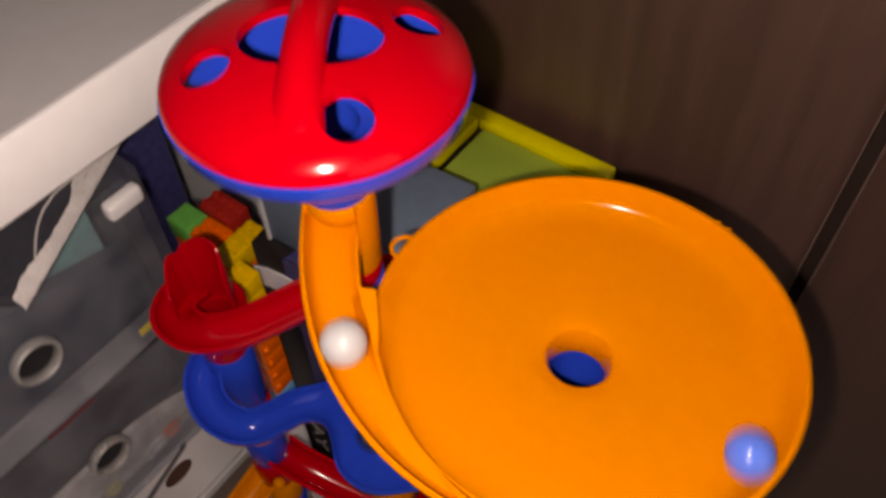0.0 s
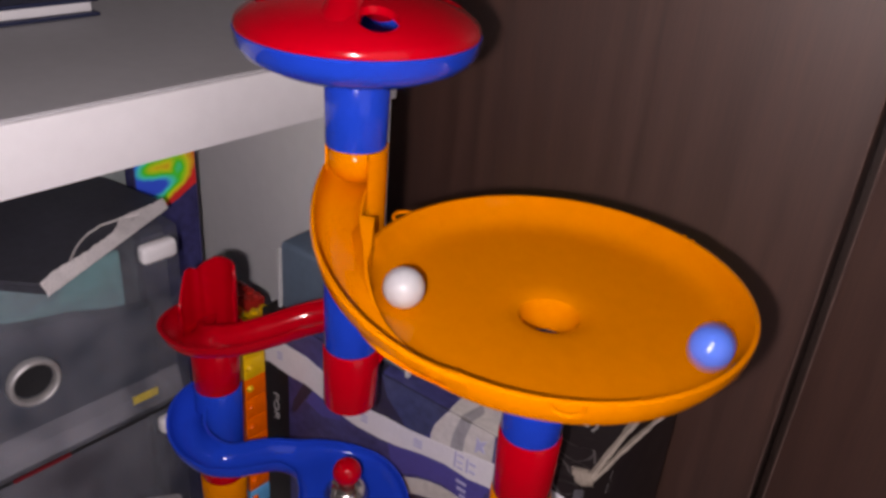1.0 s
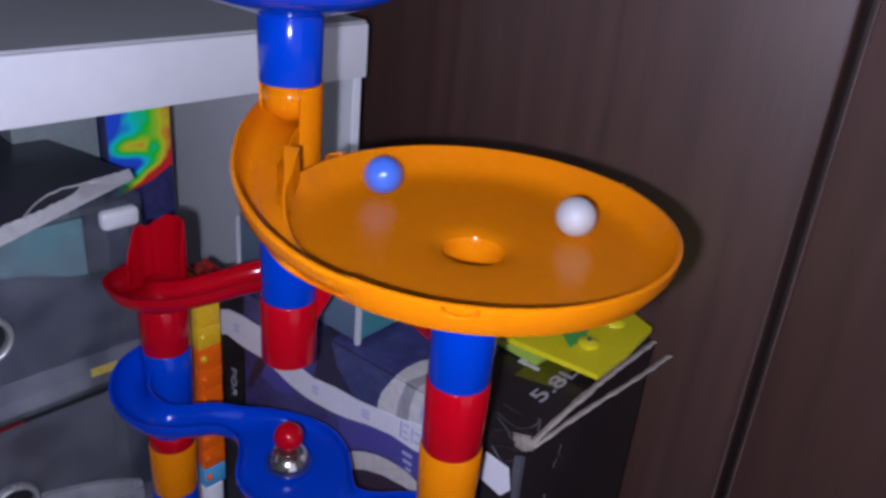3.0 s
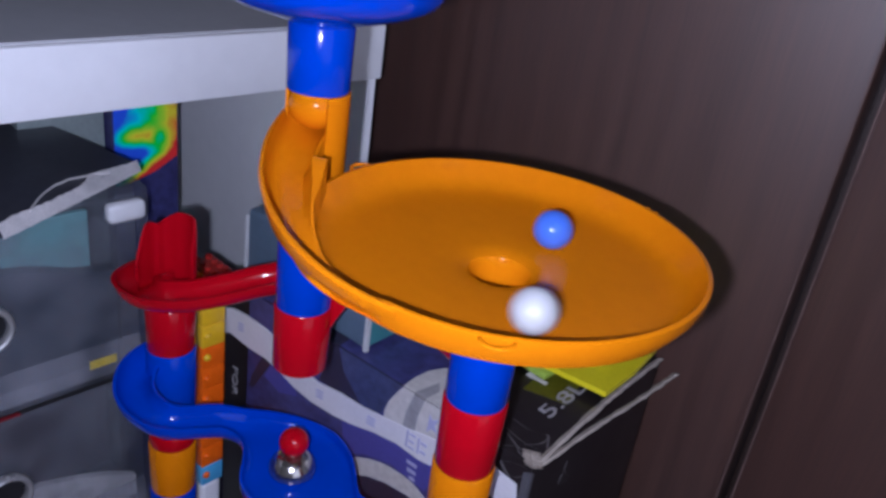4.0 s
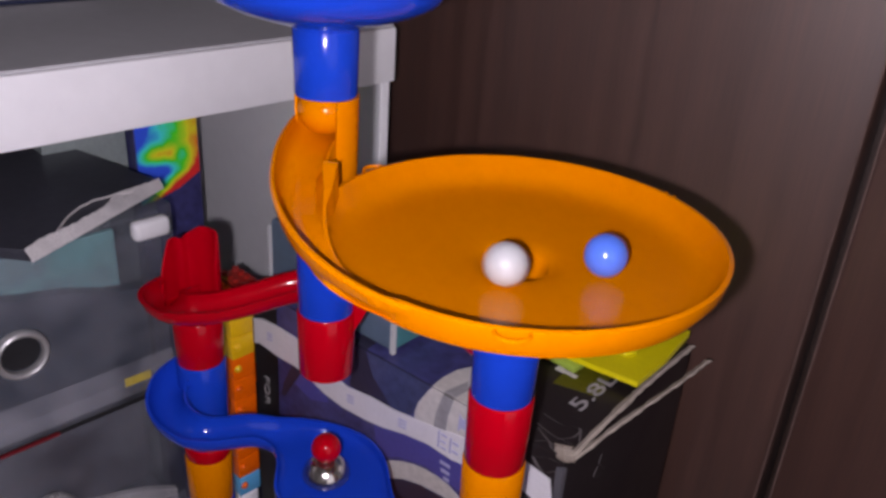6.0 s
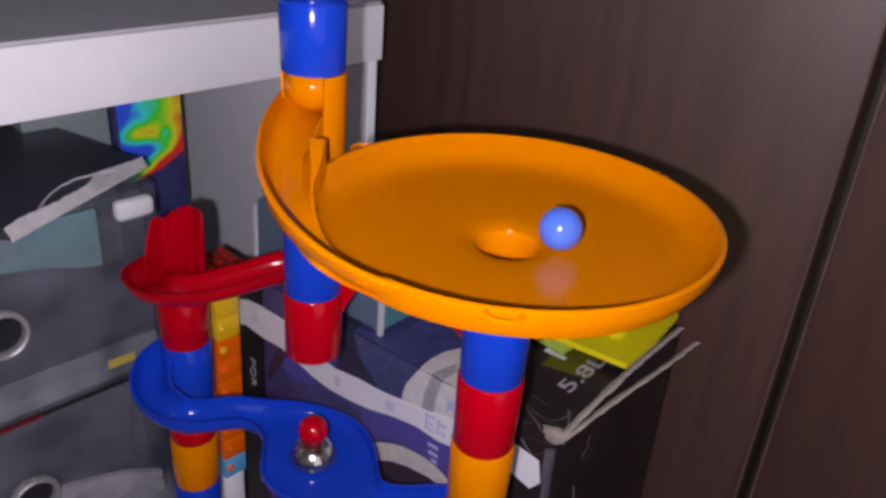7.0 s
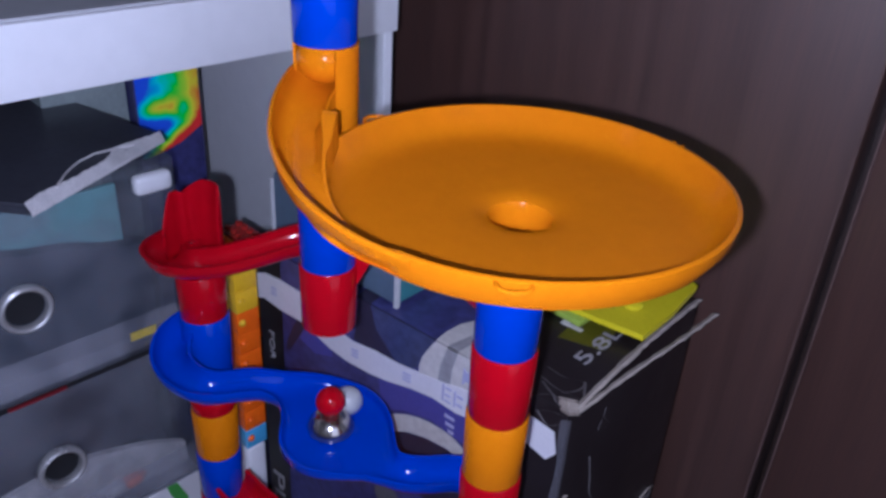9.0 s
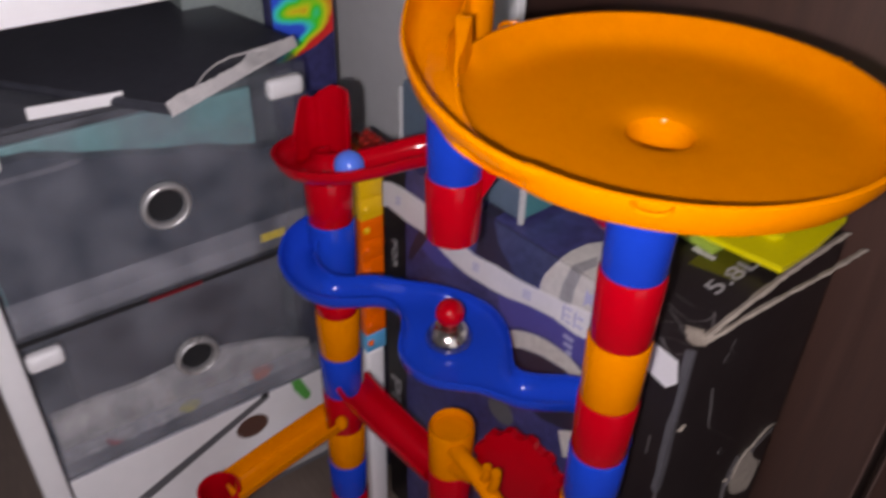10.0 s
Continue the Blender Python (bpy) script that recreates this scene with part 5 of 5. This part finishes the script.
    walk(white_ball, [(t, pose(x, y, z - 0.0004)) for t, x, y, z in (
        (0.0, -0.0598, -0.0564, 0.4715),
        (0.1, -0.0228, -0.0706, 0.4660),
        (0.2, 0.0240, -0.0610, 0.4592),
        (0.3, 0.0590, -0.0266, 0.4588),
        (0.4, 0.0617, 0.0200, 0.4589),
        (0.5, 0.0361, 0.0546, 0.4592),
        (0.6, -0.0023, 0.0655, 0.4592),
        (0.7, -0.0390, 0.0526, 0.4592),
        (0.8, -0.0605, 0.0194, 0.4582),
        (0.9, -0.0544, -0.0198, 0.4564),
        (1.0, -0.0375, -0.0439, 0.4564),
        (1.1, -0.0150, -0.0498, 0.4558),
        (1.2, 0.0167, -0.0410, 0.4550),
        (1.3, 0.0394, -0.0154, 0.4549),
        (1.4, 0.0505, 0.0081, 0.4557),
        (1.5, 0.0528, 0.0272, 0.4566),
        (1.6, 0.0422, 0.0454, 0.4576),
        (1.7, 0.0224, 0.0578, 0.4576),
        (1.8, -0.0038, 0.0578, 0.4564),
        (1.9, -0.0290, 0.0432, 0.4558),
        (2.0, -0.0458, 0.0274, 0.4559),
        (2.1, -0.0543, 0.0094, 0.4561),
        (2.2, -0.0505, -0.0200, 0.4560),
        (2.3, -0.0344, -0.0401, 0.4559),
        (2.4, -0.0115, -0.0500, 0.4557),
        (2.5, 0.0127, -0.0481, 0.4556),
        (2.6, 0.0326, -0.0356, 0.4554),
        (2.7, 0.0440, -0.0158, 0.4553),
        (2.8, 0.0448, 0.0063, 0.4551),
        (2.9, 0.0355, 0.0256, 0.4550),
        (3.0, 0.0189, 0.0378, 0.4549),
        (3.1, -0.0009, 0.0407, 0.4547),
        (3.2, -0.0190, 0.0343, 0.4546),
        (3.3, -0.0315, 0.0207, 0.4545),
        (3.4, -0.0378, 0.0001, 0.4545),
        (3.5, -0.0363, -0.0208, 0.4548),
        (3.6, -0.0280, -0.0400, 0.4555),
        (3.7, -0.0131, -0.0514, 0.4559),
        (3.8, 0.0055, -0.0538, 0.4560),
        (3.9, 0.0231, -0.0467, 0.4558),
        (4.0, 0.0380, -0.0305, 0.4555),
        (4.1, 0.0441, -0.0108, 0.4552),
        (4.2, 0.0396, 0.0071, 0.4547),
        (4.3, 0.0253, 0.0214, 0.4541),
        (4.4, 0.0052, 0.0265, 0.4536),
        (4.5, -0.0169, 0.0223, 0.4537),
        (4.6, -0.0318, 0.0077, 0.4540),
        (4.7, -0.0343, -0.0102, 0.4543),
        (4.8, -0.0257, -0.0267, 0.4544),
        (4.9, -0.0095, -0.0369, 0.4545),
        (5.0, 0.0094, -0.0400, 0.4548),
        (5.1, 0.0264, -0.0354, 0.4550),
        (5.2, 0.0359, -0.0255, 0.4550),
        (5.3, 0.0386, -0.0134, 0.4547),
        (5.4, 0.0329, 0.0002, 0.4541),
        (5.5, 0.0186, 0.0116, 0.4533),
        (5.6, 0.0002, 0.0145, 0.4528),
        (5.7, -0.0197, 0.0059, 0.4532),
        (5.8, -0.0181, -0.0095, 0.4532),
        (5.9, -0.0062, -0.0193, 0.4532),
        (6.0, 0.0090, -0.0180, 0.4531),
        (6.1, 0.0189, -0.0065, 0.4531),
        (6.2, 0.0179, 0.0086, 0.4531),
        (6.3, 0.0067, 0.0185, 0.4531),
        (6.4, -0.0081, 0.0178, 0.4531),
        (6.5, -0.0181, 0.0070, 0.4531),
        (6.6, -0.0177, -0.0076, 0.4531),
        (6.7, -0.0120, -0.0125, 0.4520),
        (6.8, -0.0005, -0.0075, 0.4465),
        (6.9, 0.0000, 0.0000, 0.4200),
        (7.0, 0.0000, 0.0000, 0.4050),
        (7.1, 0.0000, 0.0020, 0.3960),
        (7.2, -0.0350, 0.0160, 0.3920),
        (7.3, -0.0880, 0.0285, 0.3860),
        (7.4, -0.1265, 0.0110, 0.3805),
        (7.5, -0.1386, -0.0075, 0.3770),
        (7.6, -0.1479, -0.0211, 0.3720),
        (7.7, -0.1599, -0.0368, 0.3670),
        (7.8, -0.1773, -0.0489, 0.3635),
        (7.9, -0.1950, -0.0468, 0.3610),
        (8.0, -0.2030, -0.0345, 0.3590),
        (8.1, -0.1910, -0.0310, 0.3350),
        (8.2, -0.1854, -0.0418, 0.3120),
        (8.3, -0.1863, -0.0458, 0.3080),
        (8.4, -0.1828, -0.0549, 0.3040),
        (8.5, -0.1678, -0.0585, 0.3000),
        (8.6, -0.1515, -0.0356, 0.2960),
        (8.7, -0.1290, -0.0174, 0.2920),
        (8.8, -0.1195, -0.0125, 0.2900),
        (8.9, -0.1179, -0.0040, 0.2890),
        (9.0, -0.1080, 0.0065, 0.2850),
        (9.1, -0.0890, 0.0019, 0.2860),
        (9.2, -0.0683, -0.0163, 0.2830),
        (9.3, -0.0587, -0.0135, 0.2790),
        (9.4, -0.0459, 0.0036, 0.2760),
        (9.5, -0.0200, 0.0030, 0.2720),
        (9.6, 0.0000, 0.0000, 0.2620),
        (9.8, 0.0000, 0.0000, 0.2000),
        (10.0, 0.0000, 0.0000, 0.1200),
    )])


motions()
